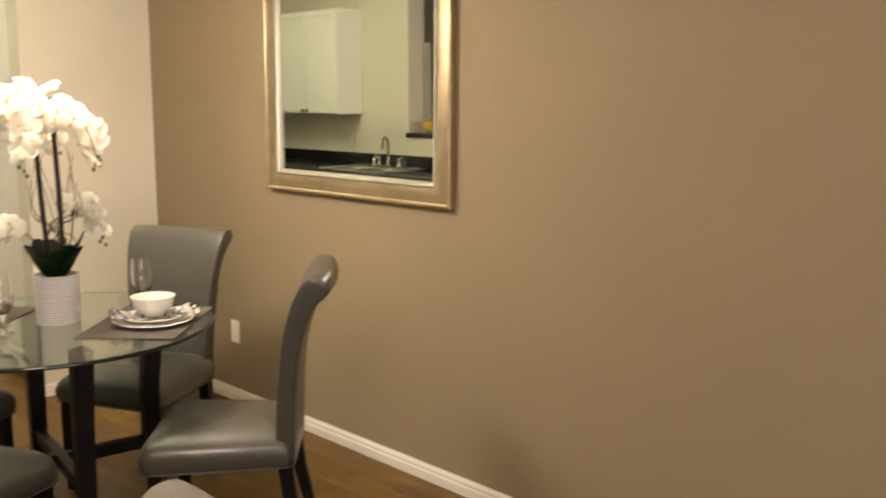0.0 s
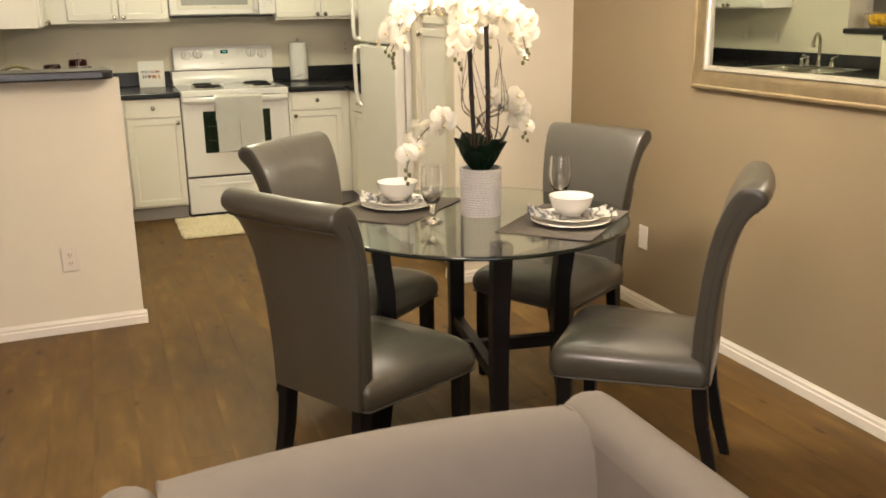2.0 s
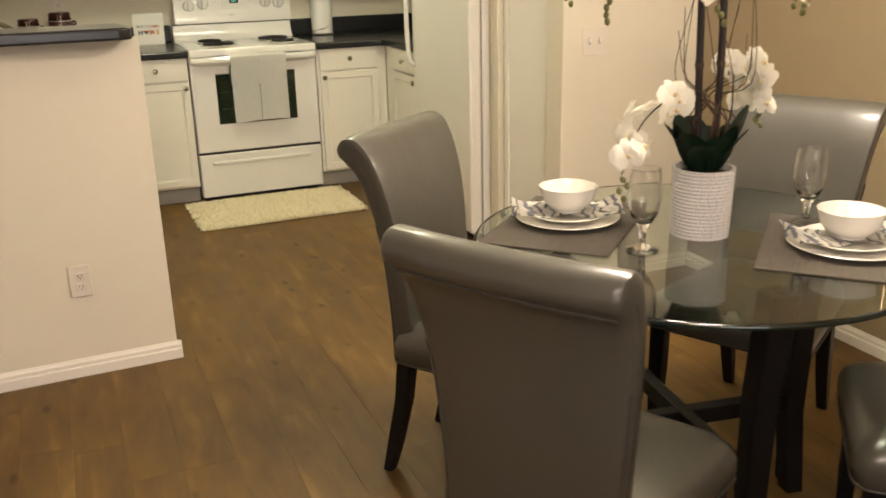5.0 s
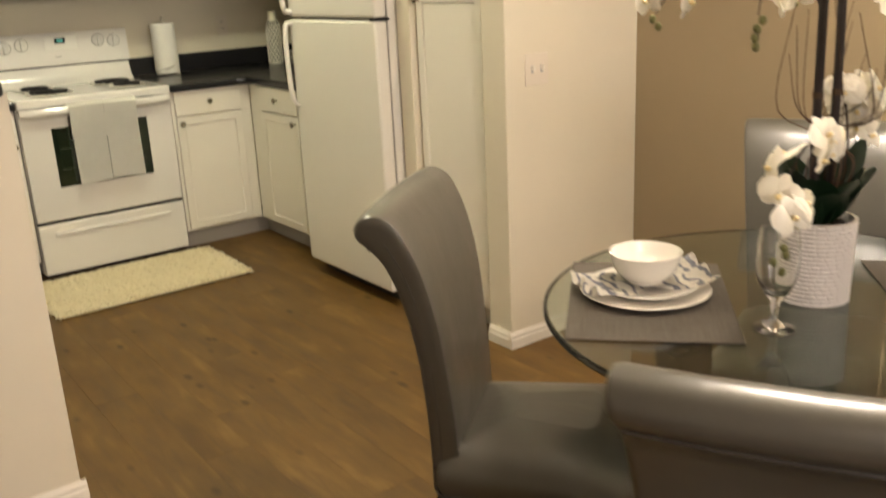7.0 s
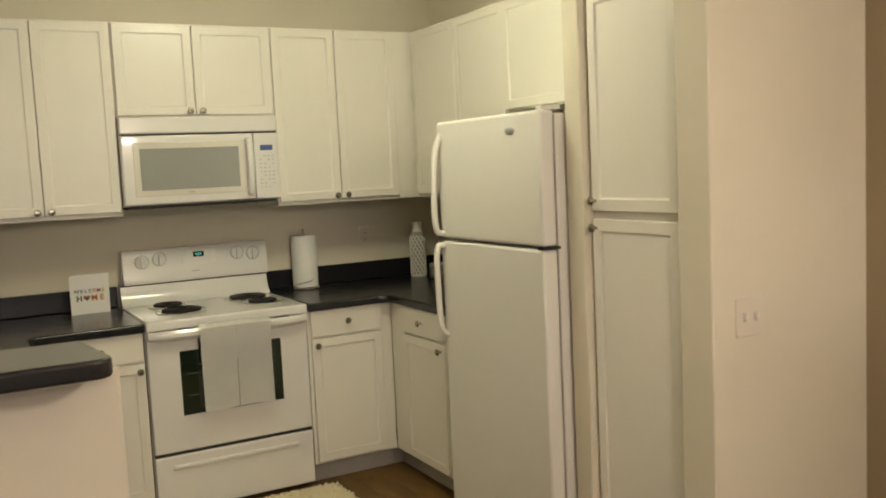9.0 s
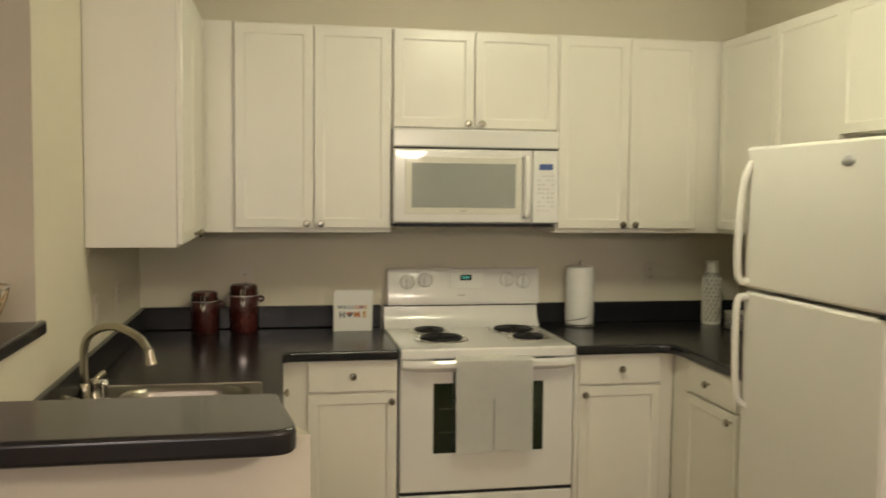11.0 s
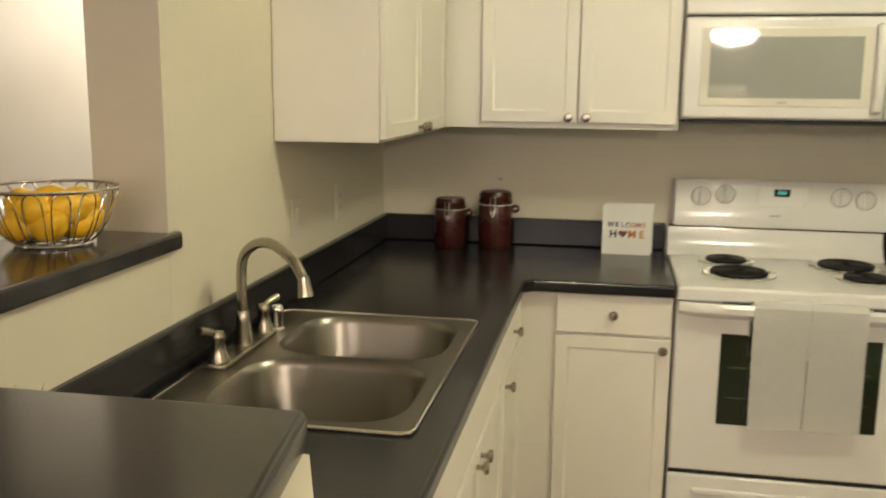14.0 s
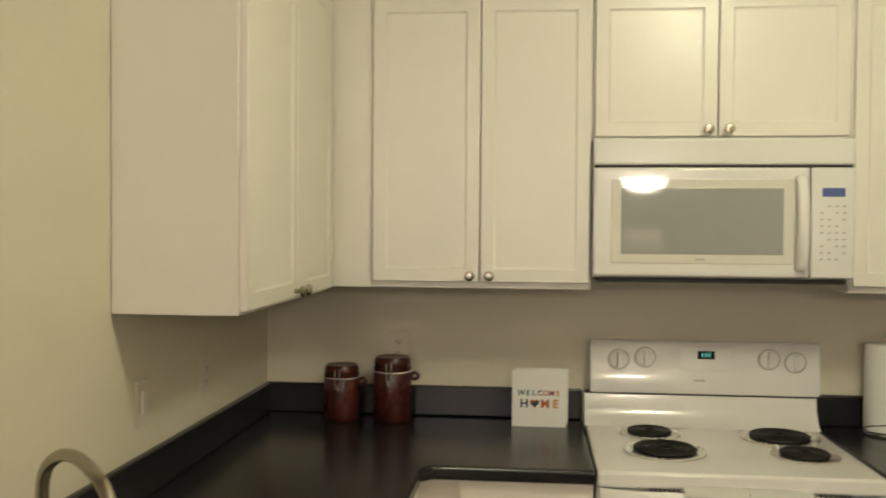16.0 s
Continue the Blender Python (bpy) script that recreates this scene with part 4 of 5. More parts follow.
def planter():
    n, rows = 192, []
    weave = random.Random(2)
    shift = [weave.randrange(8) for _ in range(20)]
    for i in range(58):
        z = 0.165 * i / 57
        row = []
        for k in range(n):
            a = 2 * math.pi * k / n
            r = 0.0665 + 0.004 * z / 0.165
            course = i // 3
            gap = i % 3 == 2 or (k + shift[course]) % (7 + course % 3) == 0
            r += 0.0 if gap else 0.0034
            row.append((r * math.cos(a), r * math.sin(a), z))
        rows.append(row)
    for r, z in ((0.0655, 0.166), (0.064, 0.150)):
        rows.append([(r * math.cos(2 * math.pi * k / n), r * math.sin(2 * math.pi * k / n), z) for k in range(n)])
    bm, vs = grid_surface(rows, close_u=True)
    bm.faces.new(vs[0])
    return bm


pot = part("planter", planter(), POT, plant, "white planter with woven ribs")
part("soil", lathe([(0.0, 0.150), (0.0645, 0.147)], 32, cap=False), SOIL, pot)
rng = random.Random(5)


def leaf_mesh(length, width, droop, fold=0.25):
    rows = []
    for i in range(13):
        t = i / 12
        w = width * (math.sin(math.pi * min(t * 0.90 + 0.08, 1)) ** 0.55)
        y = length * 0.52 * t * (1 + 0.4 * droop * t)
        z = length * (0.86 * t - 0.35 * max(droop, -0.2) * t * t)
        rows.append([(u * w, y, z + fold * abs(u) * w) for u in (-1, -0.5, 0, 0.5, 1)])
    bm, _ = grid_surface(rows)
    bmesh.ops.solidify(bm, geom=bm.faces[:], thickness=0.002)
    return bm


for k, (a, ln, w, d) in enumerate(((10, 0.13, 0.040, 0.10), (75, 0.14, 0.042, -0.05), (140, 0.14, 0.040, 0.12), (205, 0.13, 0.044, 0.05), (255, 0.12, 0.044, 0.0), (310, 0.14, 0.042, 0.15), (345, 0.17, 0.032, -0.25), (170, 0.13, 0.040, -0.35), (110, 0.14, 0.044, -0.4), (285, 0.13, 0.042, -0.45), (230, 0.12, 0.038, 0.45), (40, 0.11, 0.04, -0.5))):
    part("leaf", leaf_mesh(ln, w, d), LEAF, plant, "broad dark green leaf", pose(0.02 * math.cos(radians(a)), 0.02 * math.sin(radians(a)), 0.148, 0, 0, a - 90))


def flower_mesh(s=1.0):
    """An open orchid bloom facing +z, with two broad petals, three sepals and a small lip."""
    bm = bmesh.new()
    for a, ln, w in ((10, 0.036, 0.025), (170, 0.036, 0.025), (90, 0.034, 0.0135), (220, 0.034, 0.013), (320, 0.034, 0.013)):
        c, sn = math.cos(radians(a)), math.sin(radians(a))
        rows = []
        for i in range(6):
            t = i / 5
            r = 0.003 + ln * t
            ww = w * math.sin(math.pi * (0.12 + 0.80 * t)) ** 0.8
            row = []
            for u in (-1, -0.4, 0.4, 1):
                x, y = r, u * ww
                z = 0.006 * math.sin(t * 2.6) * (1 if ww > 0.015 else 0.6) - 0.004 * t * t - 0.0025 * u * u + 0.0018 * math.sin(5 * t + 3 * u)
                row.append((s * (c * x - sn * y), s * (sn * x + c * y), s * z))
            rows.append(row)
        grid_surface(rows, bm)
    heart = len(bm.faces)
    lathe([(0.0, 0.001), (0.004, 0.003), (0.005, 0.008), (0.003, 0.013), (0.0, 0.014)], 8, bm, at=(0, -0.003 * s, 0))
    bm.faces.ensure_lookup_table()
    for f in bm.faces[heart:]:
        f.material_index = 1
    return to_mesh("flower", bm, [PETAL, PETALHEART])


FLOWERS = [flower_mesh(1.0), flower_mesh(0.86), flower_mesh(1.12)]
bud = lathe([(0.0, 0.0), (0.0045, 0.002), (0.0065, 0.008), (0.0045, 0.014), (0.0, 0.017)], 8)
BUDMESH = to_mesh("bud", bud, BUD)


def spray(ctrl, blooms, start, buds=2, radius=0.0026):
    """A flowering stem: a curve with blooms set along its outer part."""
    pts = curve_points(ctrl, 40)
    stem = part("flower_stem", tube(pts, radius, 6, taper=0.5), STEM, plant, "thin arching flower stem")
    for b in range(blooms):
        t = start + (1 - start) * (b + 0.2) / blooms
        i = min(int(t * 40), 39)
        p = pts[i]
        d = (pts[i + 1] - pts[i]).normalized()
        side = Vector((rng.uniform(-1.3, 0.9), rng.uniform(-1.5, 0.8), rng.uniform(-0.7, 0.6))).normalized()
        side = (side - 0.6 * d * side.dot(d)).normalized()
        off = p + side * rng.uniform(0.018, 0.052)
        q = side.to_track_quat("Z", "Y").to_matrix().to_4x4() @ Matrix.Rotation(rng.uniform(-0.6, 0.6), 4, "Z") @ Matrix.Rotation(rng.uniform(-0.45, 0.45), 4, "X") @ Matrix.Rotation(rng.uniform(-0.4, 0.4), 4, "Y")
        part("flower", rng.choice(FLOWERS), PETAL, stem, "", Matrix.Translation(off) @ q)
    for b in range(buds):
        p = pts[-1] + Vector((rng.uniform(-0.012, 0.012), rng.uniform(-0.012, 0.012), -0.014 * b))
        part("bud", BUDMESH, BUD, stem, "", Matrix.Translation(p) @ Matrix.Rotation(rng.uniform(2.2, 3.6), 4, "X"))


Z0 = 0.15
part("support_stick", tube(curve_points([(-0.012, 0.006, Z0), (-0.030, 0.0, 0.36), (-0.040, -0.002, 0.585)], 10), 0.0085, 8), STEM, plant, "thick dark support stick")
part("support_stick", tube(curve_points([(0.022, -0.006, Z0), (0.026, -0.004, 0.38), (0.022, 0.0, 0.640)], 10), 0.0085, 8), STEM, plant, "thick dark support stick")
part("tie", lathe([(0.0100, 0.40), (0.0105, 0.405), (0.0100, 0.412)], 10, cap=False, at=(-0.032, -0.0, 0)), TWIG, plant)
part("tie", lathe([(0.0100, 0.40), (0.0105, 0.405), (0.0100, 0.412)], 10, cap=False, at=(0.026, -0.004, 0)), TWIG, plant)
spray([(-0.04, 0, 0.56), (-0.07, 0.0, 0.67), (-0.15, -0.01, 0.735), (-0.26, -0.04, 0.69), (-0.335, -0.07, 0.57)], 22, 0.18, 4)
spray([(-0.04, 0, 0.56), (-0.06, 0.05, 0.67), (-0.12, 0.10, 0.735), (-0.22, 0.14, 0.665), (-0.27, 0.19, 0.565)], 18, 0.18, 2)
spray([(0.02, 0, 0.61), (0.03, -0.02, 0.68), (0.06, -0.05, 0.71), (0.105, -0.08, 0.66), (0.13, -0.10, 0.57)], 16, 0.20, 3)
spray([(0.02, 0, 0.61), (0.02, 0.05, 0.70), (0.04, 0.09, 0.725), (0.07, 0.12, 0.66), (0.09, 0.145, 0.585)], 13, 0.20, 2)
spray([(-0.04, 0, 0.56), (-0.05, -0.06, 0.68), (-0.09, -0.13, 0.735), (-0.14, -0.19, 0.66), (-0.17, -0.22, 0.555)], 17, 0.20, 3)
spray([(0.02, 0, 0.61), (0.02, -0.06, 0.69), (0.04, -0.13, 0.705), (0.06, -0.18, 0.64), (0.07, -0.21, 0.55)], 14, 0.20, 2)
spray([(-0.04, 0, 0.56), (-0.03, 0.0, 0.70), (-0.06, -0.01, 0.76), (-0.10, 0.0, 0.775), (-0.15, 0.02, 0.73)], 14, 0.32, 0)
spray([(0.02, 0, 0.61), (0.015, 0.0, 0.71), (0.02, 0.02, 0.755), (0.05, 0.03, 0.74), (0.08, 0.05, 0.68)], 9, 0.26, 1)
spray([(0.01, 0, 0.18), (0.05, -0.02, 0.28), (0.08, 0.01, 0.395), (0.14, 0.03, 0.375), (0.19, 0.04, 0.275)], 19, 0.42, 3)
spray([(-0.01, 0, 0.18), (-0.08, -0.04, 0.29), (-0.16, -0.07, 0.345), (-0.25, -0.09, 0.30), (-0.31, -0.115, 0.205)], 11, 0.50, 4)
for k in range(13):
    a = rng.uniform(0, 6.28)
    r1 = rng.uniform(0.05, 0.11)
    z1 = rng.uniform(0.40, 0.62)
    pts = curve_points([(0.015 * math.cos(a), 0.015 * math.sin(a), Z0), (0.5 * r1 * math.cos(a) + rng.uniform(-0.02, 0.02), 0.5 * r1 * math.sin(a) + rng.uniform(-0.02, 0.02), 0.27), (0.3 * r1 * math.cos(a + 1.5), 0.3 * r1 * math.sin(a + 1.5), 0.33), (r1 * math.cos(a + 0.4), r1 * math.sin(a + 0.4), 0.38), (r1 * math.cos(a) + rng.uniform(-0.03, 0.03), r1 * math.sin(a), z1)], 18)
    part("twig", tube(pts, 0.0022, 5, taper=0.4), TWIG, plant, "thin curly twig")

# pendant over the table
pend = thing("pendant_lamp", "hanging lamp with a lit frosted glass bowl over the table", "lamp", pose(PENDANT[0], PENDANT[1], 0))
part("shade", lathe([(0.165, 1.965), (0.158, 1.930), (0.125, 1.895), (0.07, 1.872), (0.0, 1.865)], 40, cap=False), SHADE, pend, "lit frosted glass bowl")
for k in range(3):
    a = radians(90 + 120 * k)
    part("arm", tube([(0.163 * math.cos(a), 0.163 * math.sin(a), 1.964), (0.09 * math.cos(a), 0.09 * math.sin(a), 2.05), (0.006 * math.cos(a), 0.006 * math.sin(a), 2.10)], 0.004, 6), NICKEL, pend)
part("rod", lathe([(0.008, 2.08), (0.008, 2.63)], 10), NICKEL, pend)
part("canopy", lathe([(0.0, 2.63), (0.05, 2.632), (0.06, 2.659), (0.0, 2.659)], 24), NICKEL, pend)

# mirror
MY0, MY1, MZ0, MZ1 = -5.154, -3.991, 1.112, 2.06
mirror = thing("wall_mirror", "large mirror in a champagne wooden frame on the tan wall", "mirror")


def frame_ring(profile):
    """A mitred frame round the mirror; pairs of inset and depth."""
    rows = [[(XR - out, a, b) for a, b in ((MY0 + d, MZ0 + d), (MY1 - d, MZ0 + d), (MY1 - d, MZ1 - d), (MY0 + d, MZ1 - d))] for d, out in profile]
    bm, _ = grid_surface(rows, close_u=True)
    return bm


part("frame", frame_ring([(0.0, 0.001), (0.0, 0.030), (0.004, 0.036), (0.012, 0.037), (0.018, 0.033), (0.045, 0.036), (0.066, 0.030), (0.074, 0.026)]), FRAMEGOLD, mirror, "wide champagne-gold moulding")
part("inner_bead", frame_ring([(0.0745, 0.018), (0.0745, 0.030), (0.080, 0.034), (0.088, 0.030), (0.093, 0.022), (0.098, 0.014)]), FRAMESILVER, mirror, "worn silver inner bead")
part("mirror_glass", box(-0.002, 0.002, MY0 + 0.08, MY1 - 0.08, 0.0, MZ1 - MZ0 - 0.16), MIRROR, mirror, "clear silvered mirror", pose(XR - 0.010, 0, MZ0 + 0.08, 0, -0.4, 0), smooth=False)


# outlets and switches
def plate_cover(name, label, m, w, kind):
    """A wall plate in the plane y=0, facing -y."""
    t = thing(name, label, "outlet" if kind == "outlet" else "switch", m)
    part("cover", box(-w / 2, w / 2, -0.006, -0.0005, -0.0575, 0.0575, 0.0025, 2), TRIM if kind == "blank" else PLATE, t)
    if kind == "outlet":
        for z in (-0.02, 0.02):
            part("socket", box(-0.016, 0.016, -0.0078, -0.0055, z - 0.013, z + 0.013, 0.002), PLATE, t)
            for x in (-0.006, 0.006):
                part("slot", box(x - 0.0012, x + 0.0012, -0.0084, -0.0076, z - 0.003, z + 0.006), DARK, t)
            part("slot", box(-0.002, 0.002, -0.0084, -0.0076, z - 0.0095, z - 0.006), DARK, t)
    elif kind == "switch":
        for x in (-0.023, 0.023):
            part("toggle", box(x - 0.005, x + 0.005, -0.018, -0.0055, -0.004, 0.012, 0.002), TRIM, t)
            part("slot", box(x - 0.0068, x + 0.0068, -0.0066, -0.0055, -0.014, 0.014), PRINT, t)
    elif kind == "rocker":
        part("toggle", box(-0.012, 0.012, -0.010, -0.0055, -0.028, 0.028, 0.002), TRIM, t)


plate_cover("light_switch", "white double light switch on the wall end", pose(0.950, YW, 1.062), 0.112, "switch")
plate_cover("wall_outlet", "white outlet on the half wall", pose(-1.117, -2.879, 0.358, 0, 0, 1.8), 0.072, "outlet")
plate_cover("wall_outlet", "white outlet above the worktop", pose(-1.026, 0, 1.150), 0.072, "outlet")
plate_cover("wall_outlet", "white outlet above the corner worktop", pose(1.0, 0, 1.165), 0.072, "outlet")
plate_cover("blank_plate", "white blank wall plate low on the tan wall", pose(XR, -3.643, 0.365, 0, 0, -90), 0.072, "blank")
plate_cover("wall_switch", "cream switch above the sink backsplash", pose(XL, -1.04, 1.142, 0, 0, 90), 0.072, "rocker")
plate_cover("wall_outlet", "cream outlet on the wall above the sink counter", pose(XL, -0.623, 1.142, 0, 0, 90), 0.072, "outlet")

# armchair
arm = thing("armchair", "grey-beige upholstered armchair with a rounded back", "armchair")
AX0, AX1, AY = -1.0, -0.020, -5.765


def cushion_block(x0, x1, y0, y1, z0, z1, r):
    return box(x0, x1, y0, y1, z0, z1, r, 6)


def sweep_back():
    """The back, its top gently bowed."""
    rows = []
    for i in range(25):
        s = i / 24
        x = AX0 + 0.108 + (AX1 - 0.216 - AX0) * s
        drop = 0.022 * (2 * s - 1.0) ** 2 - 0.030
        row = []
        for y, z in ((0, 0.12), (0.0, 0.56), (-0.004, 0.631), (-0.022, 0.678), (-0.055, 0.702), (-0.10, 0.708), (-0.145, 0.694), (-0.172, 0.66), (-0.185, 0.60), (-0.20, 0.35), (-0.20, 0.12)):
            row.append((x, AY + y, z - (drop if z > 0.5 else 0)))
        rows.append(row)
    bm, vs = grid_surface(rows, close_u=True)
    bm.faces.new(vs[0])
    bm.faces.new(vs[-1])
    return bm


def sweep_arm(x0, x1, low=0.0):
    """A padded side that runs forward from the back and slopes down."""
    rows = []
    w = x1 - x0
    for i in range(25):
        s = i / 24
        y = AY + 0.004 - 0.80 * s
        top = 0.736 - low - 0.05 * (1 - min(s / 0.10, 1)) ** 2 - 0.08 * max(0, (s - 0.65) / 0.35) ** 1.3 - 0.04 * max(0, (s - 0.93) / 0.07) ** 2
        row = []
        for k in range(9):
            a = math.pi * k / 8
            row.append((x0 + w / 2 + w / 2 * math.cos(a), y, top - 0.055 + 0.055 * math.sin(a)))
        row += [(x0, y, 0.12), (x1, y, 0.12)]
        rows.append(row)
    bm, vs = grid_surface(rows, close_u=True)
    bm.faces.new(vs[0])
    bm.faces.new(vs[-1])
    return bm


ab = part("backrest", sweep_back(), SOFA, arm)
part("arm", sweep_arm(AX1 - 0.112, AX1), SOFA, arm)
part("arm", sweep_arm(AX0, AX0 + 0.112, 0.018), SOFA, arm)
for x in (AX1 - 0.1125, AX0 + 0.1125):
    part("piping", tube(curve_points([(x, AY + 0.003, 0.46), (x, AY + 0.001, 0.63), (x, AY - 0.03, 0.694), (x, AY - 0.10, 0.712), (x, AY - 0.17, 0.66)], 20), 0.0045, 6), SOFA, ab, "welted seam between back and arm")
part("seat", cushion_block(AX0 + 0.113, AX1 - 0.113, AY - 0.78, AY - 0.19, 0.30, 0.46, 0.04), SOFA, arm)
part("base", box(AX0 + 0.02, AX1 - 0.02, AY - 0.76, AY - 0.02, 0.115, 0.299, 0.01), SOFA, arm)
for x in (AX0 + 0.06, AX1 - 0.06):
    for y in (AY - 0.06, AY - 0.72):
        part("foot", lathe([(0.018, 0.0), (0.025, 0.116)], 14, at=(x, y, 0)), BLACKWOOD, arm)

# ---- kitchen things ----
sink = thing("double_sink", "stainless steel double-bowl sink set in the worktop", "sink")


def sink_pieces():
    """The flat deck and the two basins."""
    x0, x1, y0, y1 = -1.455, -0.925, -2.052, -1.248
    zt, mid, n = CT + 0.005, -1.648, 9
    holes = [(-1.362, -0.957, -2.022, mid - 0.014), (-1.362, -0.957, mid + 0.014, -1.278)]
    xs = [x0, -1.362, -0.957, x1]
    ys = [y0, -2.022, mid - 0.014, mid + 0.014, -1.278, y1]
    deck, basins = bmesh.new(), []
    for hx0, hx1, hy0, hy1 in holes:
        rings = []
        for ins, z, rad in ((0.0, zt, 0.125), (0.004, zt - 0.004, 0.124), (0.010, zt - 0.02, 0.121), (0.022, zt - 0.13, 0.112), (0.034, zt - 0.158, 0.10), (0.065, zt - 0.170, 0.075), (0.15, zt - 0.174, 0.02)):
            ring_pts = rounded([(hx0 + ins, hy0 + ins), (hx1 - ins, hy0 + ins), (hx1 - ins, hy1 - ins), (hx0 + ins, hy1 - ins)], rad, 8)
            rings.append([(x, y, z) for x, y in ring_pts])
        bm, vs = grid_surface(rings, None, True)
        bm.faces.new(vs[-1])
        basins.append(bm)
        for c, cell in enumerate([(hx0, hy0), (hx1, hy0), (hx1, hy1), (hx0, hy1)]):
            cv = deck.verts.new((*cell, zt))
            arc = [deck.verts.new(p) for p in rings[0][c * n : (c + 1) * n]]
            for a, b in zip(arc, arc[1:]):
                deck.faces.new((cv, a, b))
    for i in range(3):
        for j in range(5):
            if not (i == 1 and j in (1, 3)):
                deck.faces.new([deck.verts.new(p) for p in ((xs[i], ys[j], zt), (xs[i + 1], ys[j], zt), (xs[i + 1], ys[j + 1], zt), (xs[i], ys[j + 1], zt))])
    bmesh.ops.remove_doubles(deck, verts=deck.verts, dist=0.0004)
    return deck, basins


sink_deck, sink_bowls = sink_pieces()
part("deck", sink_deck, STEEL, sink)
for b in sink_bowls:
    part("basin", b, STEEL, sink, "deep rounded steel basin")
rim = rounded([(-1.455, -2.052), (-0.925, -2.052), (-0.925, -1.248), (-1.455, -1.248)], 0.03, 6)
part("rim", tube([(x, y, CT + 0.004) for x, y in rim], 0.0042, 8, closed=True), CHROME, sink, "polished raised rim")
for y in (-1.84, -1.46):
    part("drain", lathe([(0.0, 0.002), (0.032, 0.001), (0.042, 0.004), (0.044, 0.001)], 28, at=(-1.16, y, CT - 0.168)), CHROME, sink)

fa = thing("faucet", "brushed nickel gooseneck faucet with two lever handles", "faucet")
FZ = CT + 0.0055
part("base_plate", prism(rounded([(-1.448, -1.795), (-1.388, -1.795), (-1.388, -1.475), (-1.448, -1.475)], 0.028, 6), FZ, FZ + 0.012, 0.004, 2), NICKEL, fa)
sp = curve_points([(-1.418, -1.622, FZ + 0.01), (-1.418, -1.622, FZ + 0.09), (-1.416, -1.623, FZ + 0.20), (-1.378, -1.650, FZ + 0.247), (-1.318, -1.694, FZ + 0.262), (-1.253, -1.742, FZ + 0.240), (-1.219, -1.766, FZ + 0.203)], 46)
part("spout", tube(sp, 0.0115, 14), NICKEL, fa, "tall arched spout")
part("collar", lathe([(0.022, 0.0), (0.020, 0.01), (0.0165, 0.05), (0.0145, 0.075), (0.0125, 0.078)], 24, at=(-1.418, -1.622, FZ + 0.012)), NICKEL, fa)
tip = lathe([(0.0125, 0.0), (0.013, 0.016), (0.0165, 0.034), (0.017, 0.042), (0.0135, 0.042)], 20)
part("nozzle", tip, NICKEL, fa, "", Matrix.Translation((-1.2195, -1.7655, FZ + 0.208)) @ (Vector((0.16, -0.12, -0.98))).to_track_quat("Z", "Y").to_matrix().to_4x4())
for y, d in ((-1.764, -1), (-1.506, 1)):
    h = part("handle", lathe([(0.025, 0.0), (0.024, 0.006), (0.017, 0.024), (0.0135, 0.044), (0.0165, 0.050), (0.0165, 0.058), (0.012, 0.066), (0.0, 0.069)], 20, at=(-1.415, y, FZ + 0.012)), NICKEL, fa)
    part("lever", tube(curve_points([(-1.415, y, FZ + 0.070), (-1.415 + d * 0.010, y + d * 0.020, FZ + 0.082), (-1.415 + d * 0.021, y + d * 0.040, FZ + 0.088)], 10), 0.0068, 10, taper=1.35), NICKEL, h)
part("sprayer", lathe([(0.020, 0.0), (0.019, 0.008), (0.0145, 0.012), (0.0165, 0.048), (0.0175, 0.058), (0.012, 0.066), (0.0, 0.067)], 20, at=(-1.398, -1.462, FZ)), CHROME, fa, "chrome side sprayer")


def canister(x, y, r, h, label):
    c = thing("canister", label, "canister", pose(x, y, CT + 0.0005), "canisters on the worktop")
    part("jar", lathe([(0.0, 0.0), (r - 0.004, 0.0), (r, 0.005), (r, h * 0.74), (r - 0.003, h * 0.77), (0.0, h * 0.77)], 40), REDGLAZE, c)
    lid = part("lid", lathe([(r - 0.001, h * 0.785), (r + 0.001, h * 0.80), (r + 0.001, h * 0.85), (r - 0.004, h * 0.86), (r - 0.002, h * 0.88), (r - 0.001, h * 0.94), (r - 0.008, h), (r - 0.02, h * 0.985), (0.0, h * 0.985)], 40), REDLID, c, "grooved maroon lid")
    part("gasket", lathe([(r - 0.001, h * 0.7705), (r - 0.001, h * 0.7845)], 40), PAPER, lid)
    part("clasp", tube([(-0.010, -r - 0.003, h * 0.93), (-0.010, -r - 0.007, h * 0.62), (0.006, -r - 0.007, h * 0.60), (0.006, -r - 0.003, h * 0.93)], 0.0022, 6), CHROME, c, "wire clasp")
    part("clasp_plate", box(-0.007, 0.004, -r - 0.006, -r + 0.001, h * 0.56, h * 0.68, 0.001), CHROME, c)
    part("spoon_ring", tube([(r + 0.012 + 0.012 * math.cos(a * math.pi / 8), 0.0, h * 0.70 + 0.011 * math.sin(a * math.pi / 8)) for a in range(16)], 0.0058, 8, closed=True), REDGLAZE, c, "side loop for a spoon")


canister(-1.205, -0.110, 0.060, 0.188, "maroon glazed canister with a wire clasp, the shorter one")
canister(-1.030, -0.105, 0.064, 0.218, "maroon glazed canister with a wire clasp, the taller one")

